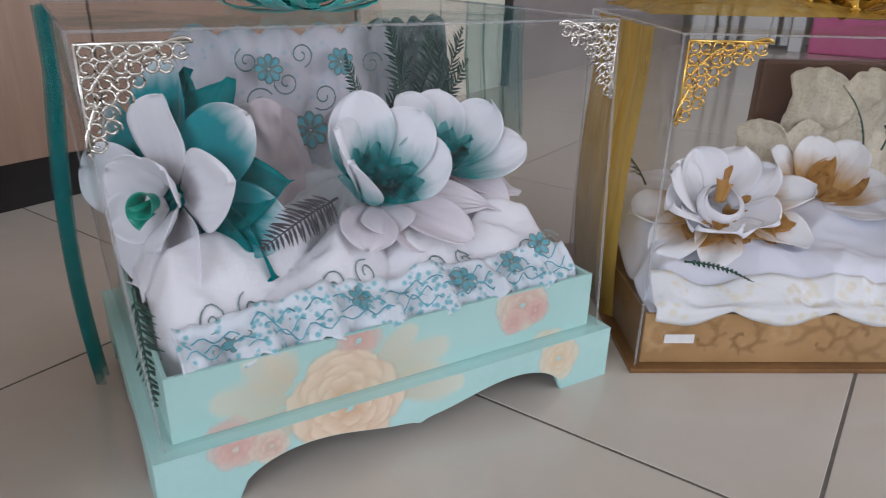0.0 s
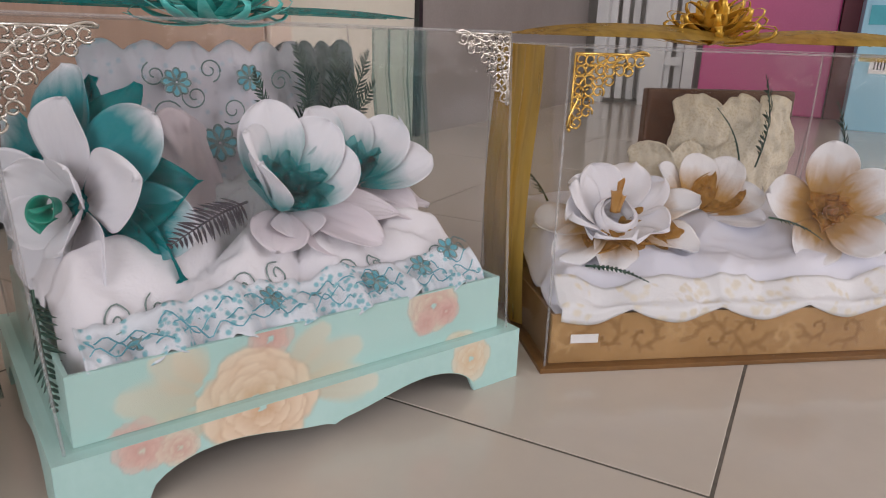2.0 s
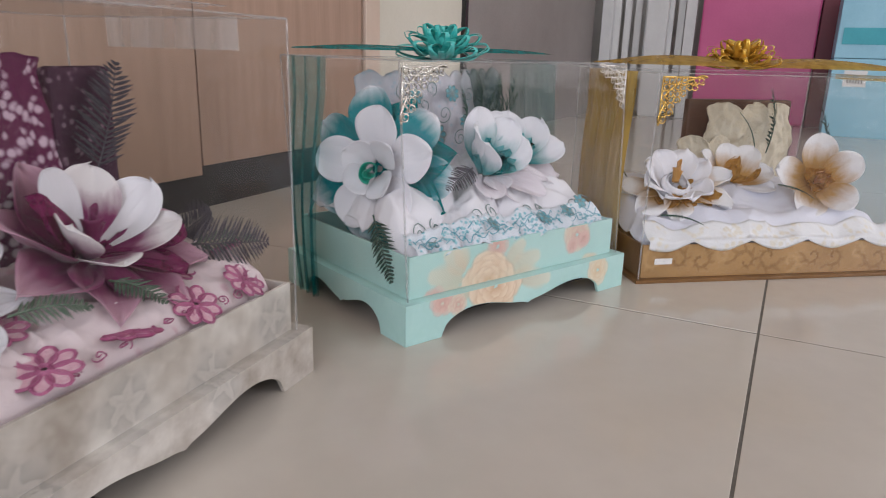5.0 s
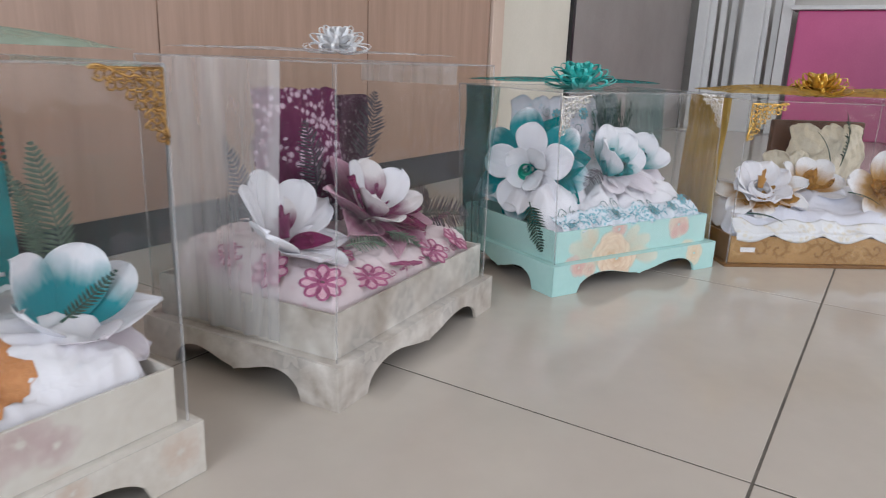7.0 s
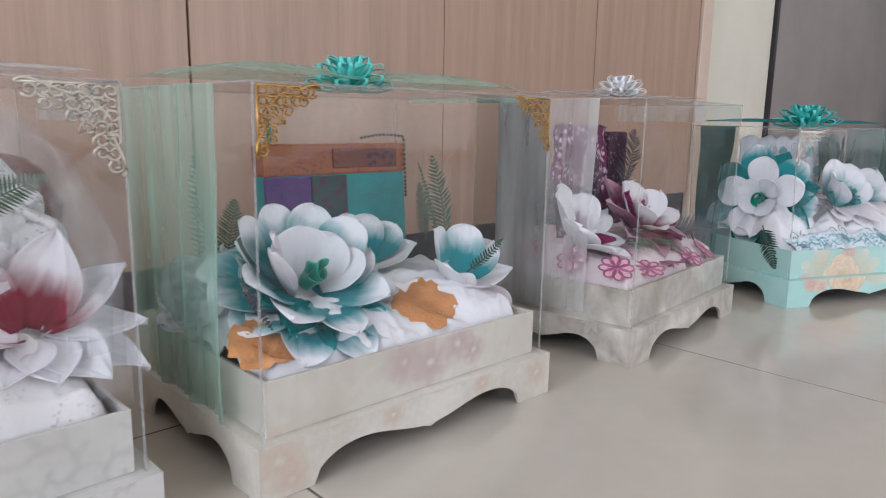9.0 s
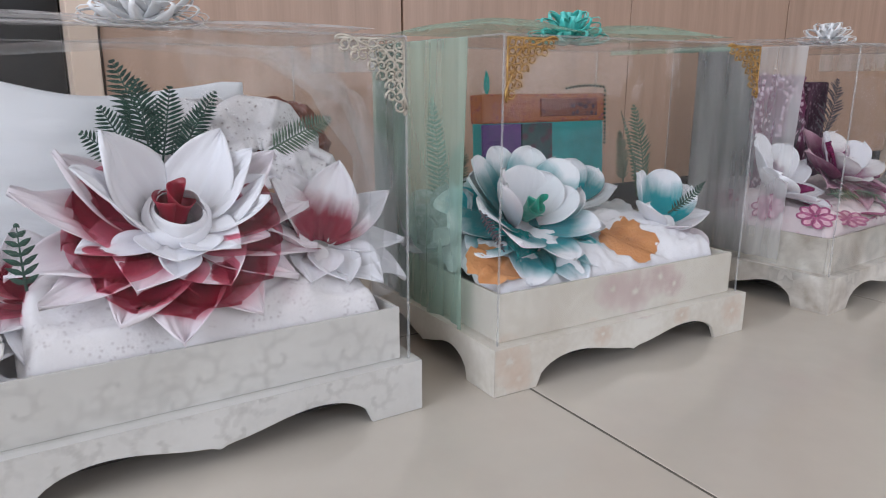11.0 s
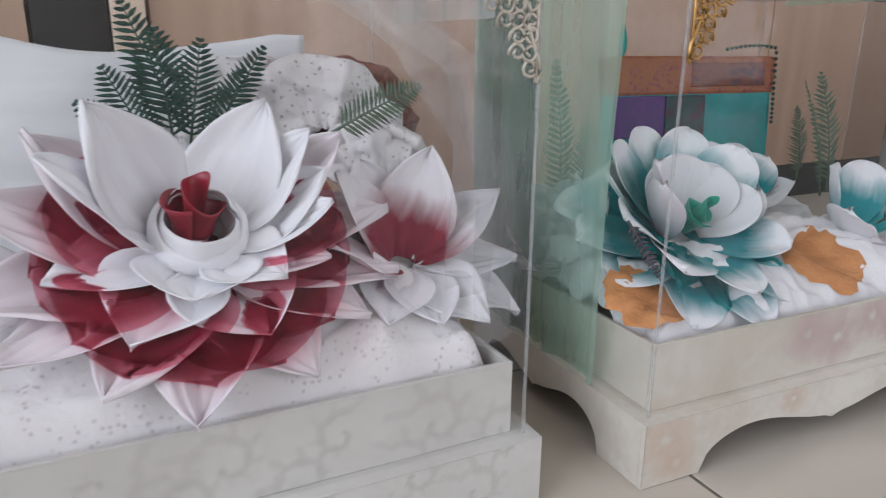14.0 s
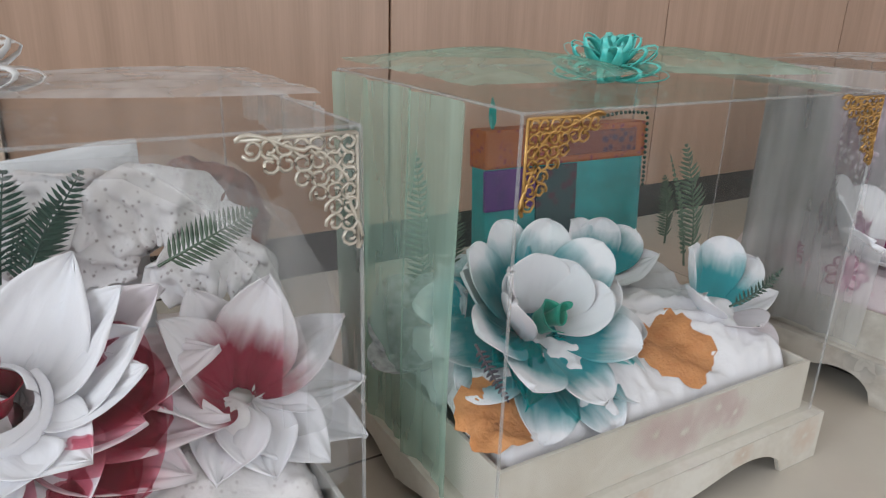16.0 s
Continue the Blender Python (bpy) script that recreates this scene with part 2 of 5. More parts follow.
def thicken(bm, t):
    bm.normal_update()
    bmesh.ops.solidify(bm, geom=list(bm.faces), thickness=t)
    return bm


# ---- room ----
def tile_mesh():
    return mesh_of("tile", box(-0.2986, 0.2986, -0.2986, 0.2986, -0.012, 0.0, bevel=0.0008), M_TILE)


floor = solid("floor", (-4.2, 3.8, -3.2, 1.9, -0.08, -0.0006), M_GROUT, "dark grout bed under cream glazed floor tiles", "floor")
tile_shared = tile_mesh()
for i in range(-7, 7):
    for j in range(-6, 4):
        t = part("tile", tile_shared, M_TILE, floor, at=pose(0.3 + 0.6 * i, -0.3 + 0.6 * j, random.uniform(-0.0002, 0.0002), random.uniform(-0.02, 0.02), random.uniform(-0.02, 0.02), 0))

solid("wall_back", (-4.2, 3.8, 1.75, 1.9, 0, 2.8), M_WALL, "painted plaster back wall", "wall")
solid("wall_right", (3.62, 3.8, -3.2, 1.75, 0, 2.8), M_WALL, "painted plaster side wall", "wall")
solid("ceiling", (-4.2, 3.8, -3.2, 1.9, 2.8, 2.9), M_CEIL, "plain white painted ceiling", "ceiling")
for k, ext in enumerate(((-4.2, -4.0, -3.2, -1.7, 0, 2.8), (-4.2, -4.0, 0.9, 1.75, 0, 2.8), (-4.2, -4.0, -1.7, 0.9, 0, 0.3), (-4.2, -4.0, -1.7, 0.9, 2.4, 2.8))):
    solid("wall_left_%d" % (k + 1), ext, M_WALL, "painted plaster wall beside a window opening", "wall")
for k, ext in enumerate(((-4.0, -0.6, -3.2, -3.0, 0, 2.8), (2.2, 3.62, -3.2, -3.0, 0, 2.8), (-0.6, 2.2, -3.2, -3.0, 2.4, 2.8))):
    solid("wall_front_%d" % (k + 1), ext, M_WALL, "painted plaster wall beside a wide doorway", "wall")

# long laminate cabinet
cab = thing("cabinet", pose(0, 0, 0), "beech laminate floor cabinet with flat doors on a black plinth", "cabinet")
part("plinth", box(-1.49, 0.73, 1.055, 1.6, 0.0, 0.098), M_BLACK, cab, "recessed black plinth")
part("body", box(-1.49, 0.73, 1.062, 1.72, 0.1, 2.0), M_LAMINATE, cab)
for x0, x1, z0 in ((-1.488, -0.9985, 0.07), (-0.9945, -0.4295, 0.07), (-0.4275, 0.138, 0.07), (0.142, 0.72, 0.088)):
    part("door", box(x0, x1, 1.042, 1.060, z0, 1.98, bevel=0.0015), M_LAMINATE, cab)
part("end_panel", box(0.732, 0.80, 1.035, 1.72, 0.0, 2.0, bevel=0.002), M_EDGE, cab, "pale upright end panel")
part("end_panel", box(-1.53, -1.492, 1.035, 1.72, 0.0, 2.0, bevel=0.002), M_EDGE, cab, "pale upright end panel")
solid("trim_left", (-1.62, -1.533, 1.12, 1.16, 0, 2.0), M_BLACK, "dark upright board in a gap", "trim")
side = thing("side_cabinet", pose(0, 0, 0), "plain laminate cabinet standing beside another", "cabinet")
part("body", box(-3.4, -1.625, 1.12, 1.72, 0.09, 2.0), M_LAMINATE, side)
part("plinth", box(-3.4, -1.625, 1.14, 1.7, 0.0, 0.09), M_BLACK, side, "recessed black plinth")
stool = thing("low_stool", pose(-2.05, 0.86, 0), "low white wooden stool", "stool")
part("seat", box(0, 0.37, 0, 0.22, 0.10, 0.125, bevel=0.003), M_WHITE, stool)
for lx, ly in ((0.01, 0.01), (0.335, 0.01), (0.01, 0.185), (0.335, 0.185)):
    part("leg", box(lx, lx + 0.025, ly, ly + 0.025, 0, 0.10), M_WHITE, stool)
tagged(part("blue_carton", box(-2.03, -1.69, 0.87, 1.07, 0.1255, 0.275, bevel=0.003), M_BLUECARD), "bright blue cardboard carton on a low white stool", "carton")


# ---- gift boxes ----
W, D, HB, HT = 0.376, 0.285, 0.049, 0.099


def skirt(length, along_y=False):
    """A board with two feet and a curved lower edge that dips to a small point in its middle."""
    n, prof = 44, []
    foot = 0.052 if length > 0.33 else 0.045
    for i in range(n + 1):
        s = i / n
        x = foot + s * (length - 2 * foot)
        a = abs(2 * s - 1)  # 1 at the feet, 0 in the middle
        if a > 0.62:
            z = 0.029 * math.sqrt(max(0.0, 1 - ((a - 0.62) / 0.38) ** 2))
        else:
            q = a / 0.62
            z = 0.0165 + 0.0125 * (0.5 - 0.5 * math.cos(math.pi * q))
            if a < 0.06:
                z -= 0.003 * (1 - a / 0.06)
        prof.append((x, z))
    pts = [(0.0, 0.0)] + prof + [(length, 0.0), (length, HB), (0.0, HB)]
    bm = bmesh.new()
    f = [bm.verts.new((x, 0.0, z)) for x, z in pts]
    top = [bm.verts.new((x, 0.0, HB)) for x, z in pts[:-2]]
    b = [bm.verts.new((x, 0.004, z)) for x, z in pts]
    topb = [bm.verts.new((x, 0.004, HB)) for x, z in pts[:-2]]
    m = len(pts) - 2
    for i in range(m - 1):
        bm.faces.new((f[i], f[i + 1], top[i + 1], top[i]))
        bm.faces.new((b[i + 1], b[i], topb[i], topb[i + 1]))
        bm.faces.new((f[i + 1], f[i], b[i], b[i + 1]))
        bm.faces.new((top[i], top[i + 1], topb[i + 1], topb[i]))
    bm.faces.new((f[0], top[0], topb[0], b[0]))
    bm.faces.new((top[m - 1], f[m - 1], b[m - 1], topb[m - 1]))
    for v in (f[m], f[m + 1], b[m], b[m + 1]):
        bm.verts.remove(v)
    bmesh.ops.remove_doubles(bm, verts=bm.verts, dist=1e-6)
    return bm


def footed_box(at, label, paper, W=W, group="gift boxes"):
    g = thing("gift_box", at, label, "gift box", group)
    st = part("stand", box(0.004, W - 0.004, 0.004, D - 0.004, HB - 0.004, HB), paper, g)
    part("board", skirt(W), paper, st)
    part("board", skirt(W), paper, st, at=pose(0, D - 0.004, 0))
    part("board", skirt(D - 0.0084), paper, st, at=pose(0.004, 0.0042, 0, 0, 0, 90))
    part("board", skirt(D - 0.0084), paper, st, at=pose(W, 0.0042, 0, 0, 0, 90))
    # added filler, no real part: makes the hollow under the arches read as shaded
    part("shade_filler", box(0.018, W - 0.018, 0.018, D - 0.018, 0.017, HB - 0.0045), M_UNDERSHADE, st, "near-black filler block added as shade under the stand")
    tr = part("tray", box(0.019, W - 0.019, 0.019, D - 0.019, HB, HB + 0.004), paper, g)
    i = 0.015
    part("panel", box(i, W - i, i, i + 0.0035, HB, HT, bevel=0.0006), paper, tr)
    part("panel", box(i, W - i, D - i - 0.0035, D - i, HB, HT, bevel=0.0006), paper, tr)
    part("panel", box(i, i + 0.0035, i + 0.0037, D - i - 0.0037, HB, HT - 0.0004, bevel=0.0006), paper, tr)
    part("panel", box(W - i - 0.0035, W - i, i + 0.0037, D - i - 0.0037, HB, HT - 0.0004, bevel=0.0006), paper, tr)
    return g


def clear_cover(at, w, d, z0, z1, lean=0.0, group="clear covers", label="clear mica cover over a gift box, lightly creased at its edges"):
    c = thing("clear_cover", at, label, "cover", group)
    t = 0.0012

    def slant(bm):
        for v in bm.verts:
            v.co.x += lean * (v.co.z - z0) / (z1 - z0)
        return bm

    def pane(bm):
        slant(bm)
        p = part("pane", bm, M_ACRYLIC, c)
        p.visible_shadow = False
        return p

    pane(box(t, w - t, 0, t, z0, z1 - t))
    pane(box(t, w - t, d - t, d, z0, z1 - t))
    pane(box(0, t, t, d - t, z0, z1 - t))
    pane(box(w - t, w, t, d - t, z0, z1 - t))
    pane(box(t, w - t, t, d - t, z1 - t, z1))
    for x, y in ((0, 0), (w, 0), (0, d), (w, d)):
        p = part("crease", slant(tube(bmesh.new(), [(x, y, z0), (x, y, (z0 + z1) / 2), (x, y, z1)], 0.0011, 6)), M_FOLD, c)
        p.visible_shadow = False
    for y in (0, d):
        p = part("crease", slant(tube(bmesh.new(), [(0.001, y, z1), (w - 0.001, y, z1)], 0.001, 6)), M_FOLD, c)
        p.visible_shadow = False
    for x in (0, w):
        p = part("crease", slant(tube(bmesh.new(), [(x, 0.001, z1), (x, d - 0.001, z1)], 0.001, 6)), M_FOLD, c)
        p.visible_shadow = False
    return c


def tulle_band(at, w, z0, z1, y0, y1, material, label, bulge=0.012, gather=0.35, right=1.0, seed=1, top=0.014, drape=None, pinch=0.92):
    """A sheer band that runs up one side of a cover, over its top and down the other side."""
    rnd = random.Random(seed)
    ph = [rnd.uniform(0, 6.28) for _ in range(4)]
    h, r = z1 - z0, 0.02
    total = h + w + right * h

    def place(u, v):
        s = v * total
        y = y0 + (y1 - y0) * u
        mid = (y0 + y1) / 2
        ripple = 0.004 * math.sin(u * 19 + ph[0]) + 0.003 * math.sin(u * 37 + ph[1] + 3 * v)
        if s < h:
            k = s / h
            b = bulge * (0.35 + 0.65 * math.sin(math.pi * min(1, 0.15 + k)))
            x, z = -0.004 - abs(b + ripple), z0 + s
            y = mid + (y - mid) * (pinch + (1 - pinch) * k)
        elif s < h + w:
            k = (s - h) / w
            x, z = -0.004 + k * (w + 0.008), z1 + 0.006 + 0.3 * abs(ripple) + 0.003 + top * abs(math.sin(math.tau * k)) ** 0.7 * (1 - (2 * u - 1) ** 2) ** 0.5
            y = mid + (y - mid) * (1 - gather * math.exp(-((k - 0.5) / 0.22) ** 2))
        else:
            k = (s - h - w) / h
            b = bulge * (0.35 + 0.65 * math.sin(math.pi * min(1, 1.15 - k)))
            x, z = w + 0.004 + abs(b + ripple), z1 - (s - h - w)
        return (x, y, z)

    band = thing("tulle_band", at, label, "ribbon", "tulle bands")
    cuts = (0.0, h / total, (h + w) / total, 1.0)
    for name, v0, v1 in (("side_drape", cuts[0], cuts[1]), ("top_span", cuts[1], cuts[2]), ("side_drape", cuts[2], cuts[3])):
        part(name, sheet(28, 34, lambda u, v: place(u, v0 + (v1 - v0) * min(0.9999, max(0.0001, v)))), drape if drape and name == "side_drape" else material, band, smooth=True)
    return band


BOX_T = pose(-0.253, 0.353, 0, 0, 0, -24.8)
BOX_P = pose(-0.725, 0.374, 0, 0, 0, 5.0)
BOX_N = pose(-1.245, 0.405, 0, 0, 0, -0.9)
BOX_M = pose(-1.691, 0.4195, 0, 0, 0, 0.7)
BOX_G = pose(0.114, 0.172, 0, 0, 0, -53.0)
WT = 0.388
IN = 0.009  # the covers stand on the ledge round the tray
mint_box = footed_box(BOX_T, "mint green gift box with feet and a printed peach rose", M_MINT, WT)
footed_box(BOX_P, "silver grey marbled gift box with scalloped feet", M_SILVER)
pearl_box = footed_box(BOX_N, "pearl cream gift box with scalloped feet and faded rose print", M_PEARL)
damask_box = footed_box(BOX_M, "pale grey damask gift box with scalloped feet", M_DAMASK)
for bx, w, z1, lean in ((BOX_T, WT - 2 * IN, 0.312, -0.015), (BOX_P, 0.352, 0.346, 0), (BOX_N, W - 2 * IN, 0.342, 0), (BOX_M, W - 2 * IN, 0.338, 0)):
    clear_cover(bx @ pose(IN, IN, 0), w, D - 2 * IN, HB + 0.0005, z1, lean)

gold_box = thing("gift_box", BOX_G, "bronze gold gift box with embossed scroll print on a flat base", "gift box", "gift boxes")
WG, DG = 0.47, 0.31
part("base_plate", box(0, WG, 0, DG, 0.0, 0.005, bevel=0.001), M_KRAFTD, gold_box)
part("panel", box(0.012, WG - 0.012, 0.012, 0.0155, 0.005, 0.056, bevel=0.0006), M_KRAFT, gold_box)
part("panel", box(0.012, WG - 0.012, DG - 0.0155, DG - 0.012, 0.005, 0.056, bevel=0.0006), M_KRAFT, gold_box)
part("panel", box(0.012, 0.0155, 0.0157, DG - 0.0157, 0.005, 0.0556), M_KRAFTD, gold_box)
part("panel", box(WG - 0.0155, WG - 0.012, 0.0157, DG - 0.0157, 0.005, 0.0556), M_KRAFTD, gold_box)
part("tray_floor", box(0.016, WG - 0.016, 0.016, DG - 0.016, 0.005, 0.008), M_KRAFT, gold_box)
clear_cover(BOX_G @ pose(0.006, 0.006, 0), WG - 0.012, DG - 0.012, 0.0055, 0.302)
tulle_band(BOX_T @ pose(IN - 0.009, IN, 0), WT - 2 * IN, 0.012, 0.312, 0.140, 0.240, T_TEAL, "dark teal tulle band wrapped over a clear cover", bulge=0.016, seed=2, right=0.4, top=0.005, drape=T_TEALSIDE, pinch=0.5)
tulle_band(BOX_P @ pose(IN, IN, 0), 0.352, 0.06, 0.346, 0.06, 0.22, T_WHITE, "sheer white tulle band wrapped over a clear cover", right=0.1, seed=3, top=0.002, bulge=0.004)
tulle_band(BOX_N @ pose(IN, IN, 0), W - 2 * IN, 0.052, 0.342, 0.04, 0.25, T_MINT, "pale green tulle band wrapped over a clear cover", right=0.02, seed=4, bulge=0.003)
tulle_band(BOX_M @ pose(IN, IN, 0), W - 2 * IN, 0.052, 0.338, 0.06, 0.22, T_WHITE, "sheer white tulle band wrapped over a clear cover", right=0.1, seed=5, top=0.004, bulge=0.004)
tulle_band(BOX_G @ pose(0.006, 0.006, 0), WG - 0.012, 0.02, 0.302, 0.06, 0.24, T_GOLD, "gold tulle band wrapped over a clear cover", right=0.03, seed=6)

# beyond the cabinet
solid("wall_panel_cream", (0.835, 1.43, 1.09, 1.12, 0, 2.6), M_CREAM, "tall cream board standing beside the cabinet", "panel")
solid("trim", (1.432, 1.455, 1.075, 1.14, 0, 2.6), M_BLACK, "dark upright door frame", "trim")
solid("door_1", (1.457, 3.19, 1.09, 1.13, 0, 2.6), M_GREY, "plain grey panel door", "door")
pk = thing("pink_cabinet", pose(3.2, 0, 0), "bright pink plastic cabinet with a white top", "cabinet")
part("body", box(0, 0.38, -0.045, 0.515, 0.0, 0.675, bevel=0.01), M_PINK, pk)
part("side_panel", box(0.0, 0.38, -0.14, -0.05, 0.0, 0.675, bevel=0.004), M_MAROON, pk, "dark red side panel")
part("top", box(-0.03, 0.4, -0.16, 0.55, 0.677, 0.70, bevel=0.004), M_WHITE, pk)
shelf = thing("white_rack", pose(3.2, 0, 0), "white painted slatted rack standing against the wall", "rack")
part("post", box(0, 0.05, 0.69, 0.80, 0, 1.6, bevel=0.003), M_WHITE, shelf)
part("post", box(0.02, 0.05, 0.545, 0.60, 0, 1.6, bevel=0.003), M_WHITE, shelf)
part("post", box(0.0, 0.05, 0.99, 1.05, 0, 1.6, bevel=0.003), M_WHITE, shelf)
for k in range(7):
    part("slat", box(0.06, 0.075, 0.61 + 0.058 * k, 0.645 + 0.058 * k, 0.02, 1.5), M_WHITE, shelf)
part("rail", box(0.03, 0.058, 0.605, 0.985, 0.20, 0.24), M_WHITE, shelf)
part("rail", box(0.03, 0.058, 0.605, 0.985, 0.86, 0.9), M_WHITE, shelf)
car = thing("carton_stack", pose(2.75, -0.52, 0), "tall blue and white printed carton standing upright", "carton")
part("carton", box(0, 0.4, 0, 0.40, 0, 0.34, bevel=0.003), M_BLUE, car)
part("carton", box(0.0, 0.4, 0.0, 0.40, 0.342, 0.62, bevel=0.003), M_BLUE, car)
part("stripe", box(-0.003, 0.0, 0.02, 0.38, 0.40, 0.47), M_TEALCARD, car)
part("sticker", box(-0.004, -0.0005, 0.26, 0.35, 0.22, 0.29), M_WHITE, car, "white paper label with plain bars")
for k in range(6):
    part("bar", box(-0.0055, -0.0045, 0.275 + 0.011 * k, 0.28 + 0.011 * k, 0.235, 0.27), M_BLACK, car)


# ---- flowers, ferns, bows, ornaments ----
WHITE = (0.87, 0.86, 0.90)
P_TEAL = dyed_or_shaded("white_petal_teal_heart", (0.0, 0.30, 0.31), WHITE, 0.16, 0.46)
P_TEALRIM = dyed_or_shaded("white_petal_teal_base", (0.0, 0.27, 0.31), WHITE, 0.40, 0.72)
P_TEALMID = dyed_or_shaded("white_petal_teal_root", (0.0, 0.27, 0.31), WHITE, 0.32, 0.60)
P_TEALDEEP = dyed_or_shaded("teal_petal_white_rim", (0.0, 0.27, 0.30), WHITE, 0.48, 0.84)
P_BLUSH = dyed_or_shaded("wine_to_blush_petal", (0.32, 0.03, 0.07), (0.82, 0.75, 0.79), 0.20, 0.62)
# undyed white cloth; the greyer root is shade put into the colour
P_WHITE = dyed_or_shaded("white_petal_shaded_root", (0.66, 0.64, 0.66), WHITE, 0.0, 0.35)
P_PINK = dyed_or_shaded("pinkish_white_cloth_petal", (0.58, 0.50, 0.54), (0.80, 0.74, 0.78), 0.1, 0.7)
P_GOLD = dyed_or_shaded("white_petal_gold_heart", (0.48, 0.27, 0.08), (0.84, 0.83, 0.84), 0.22, 0.52)
P_PLUM = dyed_or_shaded("white_petal_plum_heart", (0.20, 0.015, 0.10), (0.82, 0.78, 0.78), 0.22, 0.50)
P_ROSE = dyed_or_shaded("plum_tinted_petal", (0.20, 0.015, 0.09), (0.62, 0.38, 0.46), 0.50, 1.0)
P_WINE = dyed_or_shaded("white_petal_wine_heart", (0.27, 0.012, 0.04), (0.84, 0.81, 0.84), 0.32, 0.64)
S_TEAL = grain(mat("teal_satin", rough=0.35), (0.0, 0.18, 0.16), (0.0, 0.30, 0.27), 40)
S_JADE = grain(mat("jade_satin", rough=0.35), (0.0, 0.25, 0.17), (0.01, 0.38, 0.27), 40)
S_GOLDEN = grain(mat("golden_satin", rough=0.4), (0.42, 0.20, 0.04), (0.55, 0.29, 0.08), 40)
S_PLUM = grain(mat("plum_satin", rough=0.45), (0.13, 0.01, 0.06), (0.2, 0.02, 0.1), 40)
S_WINE = grain(mat("wine_red_satin", rough=0.4), (0.24, 0.006, 0.022), (0.36, 0.018, 0.045), 40)
R_TEAL = grain(mat("turquoise_foil_ribbon", rough=0.22), (0.01, 0.36, 0.33), (0.12, 0.62, 0.56), 60)
R_AQUA = grain(mat("aqua_satin_ribbon", rough=0.3), (0.05, 0.50, 0.46), (0.20, 0.66, 0.60), 60)
R_GOLD = grain(mat("gold_foil_ribbon", rough=0.22, metal=0.5), (0.62, 0.34, 0.03), (0.80, 0.52, 0.10), 60)
R_WHITE = grain(mat("white_satin_ribbon", rough=0.3), (0.72, 0.72, 0.73), (0.82, 0.82, 0.82), 60)
V_TEAL = see_through("teal_voile", (0.6, 0.9, 0.9), (0.0, 0.42, 0.43), 0.48, gloss=0.06, wave=0.2, wave_scale=60, fade=True)
V_TEALEDGE = see_through("gathered_teal_voile", (0.6, 0.9, 0.9), (0.0, 0.30, 0.31), 0.72, gloss=0.06, wave=0.2, wave_scale=60)
V_WINE = see_through("wine_voile", (0.95, 0.66, 0.72), (0.40, 0.025, 0.075), 0.44, gloss=0.05, wave=0.2, wave_scale=40, fade=True)
V_GOLD = see_through("gold_voile", (0.95, 0.8, 0.55), (0.58, 0.34, 0.10), 0.55, gloss=0.1, wave=0.25, wave_scale=90)
V_PLUM = see_through("plum_voile", (0.8, 0.45, 0.6), (0.32, 0.05, 0.17), 0.6, gloss=0.1, wave=0.25, wave_scale=90)
V_WHITE = see_through("white_voile", (0.95, 0.95, 0.97), (0.80, 0.79, 0.82), 0.5, gloss=0.1, wave=0.25, wave_scale=90)
F_DARK = grain(mat("dark_green_fern", rough=0.5), (0.008, 0.035, 0.025), (0.02, 0.075, 0.05), 60)
F_MID = grain(mat("grey_green_fern", rough=0.55), (0.05, 0.085, 0.055), (0.10, 0.15, 0.10), 60)
F_PLUM = grain(mat("blackish_plum_fern", rough=0.5), (0.03, 0.02, 0.035), (0.06, 0.05, 0.06), 60)
O_SILVER = grain(mat("silver_filigree", rough=0.25, metal=0.9), (0.62, 0.59, 0.53), (0.80, 0.77, 0.70), 90)
O_PALE = grain(mat("pale_champagne_filigree", rough=0.5, metal=0.5), (0.50, 0.45, 0.38), (0.66, 0.61, 0.53), 90)
O_GOLD = grain(mat("gold_filigree", rough=0.25, metal=0.85), (0.72, 0.44, 0.10), (0.86, 0.60, 0.20), 90)
O_BRONZE = grain(mat("antique_gold_filigree", rough=0.35, metal=0.7), (0.36, 0.19, 0.05), (0.56, 0.34, 0.12), 90)


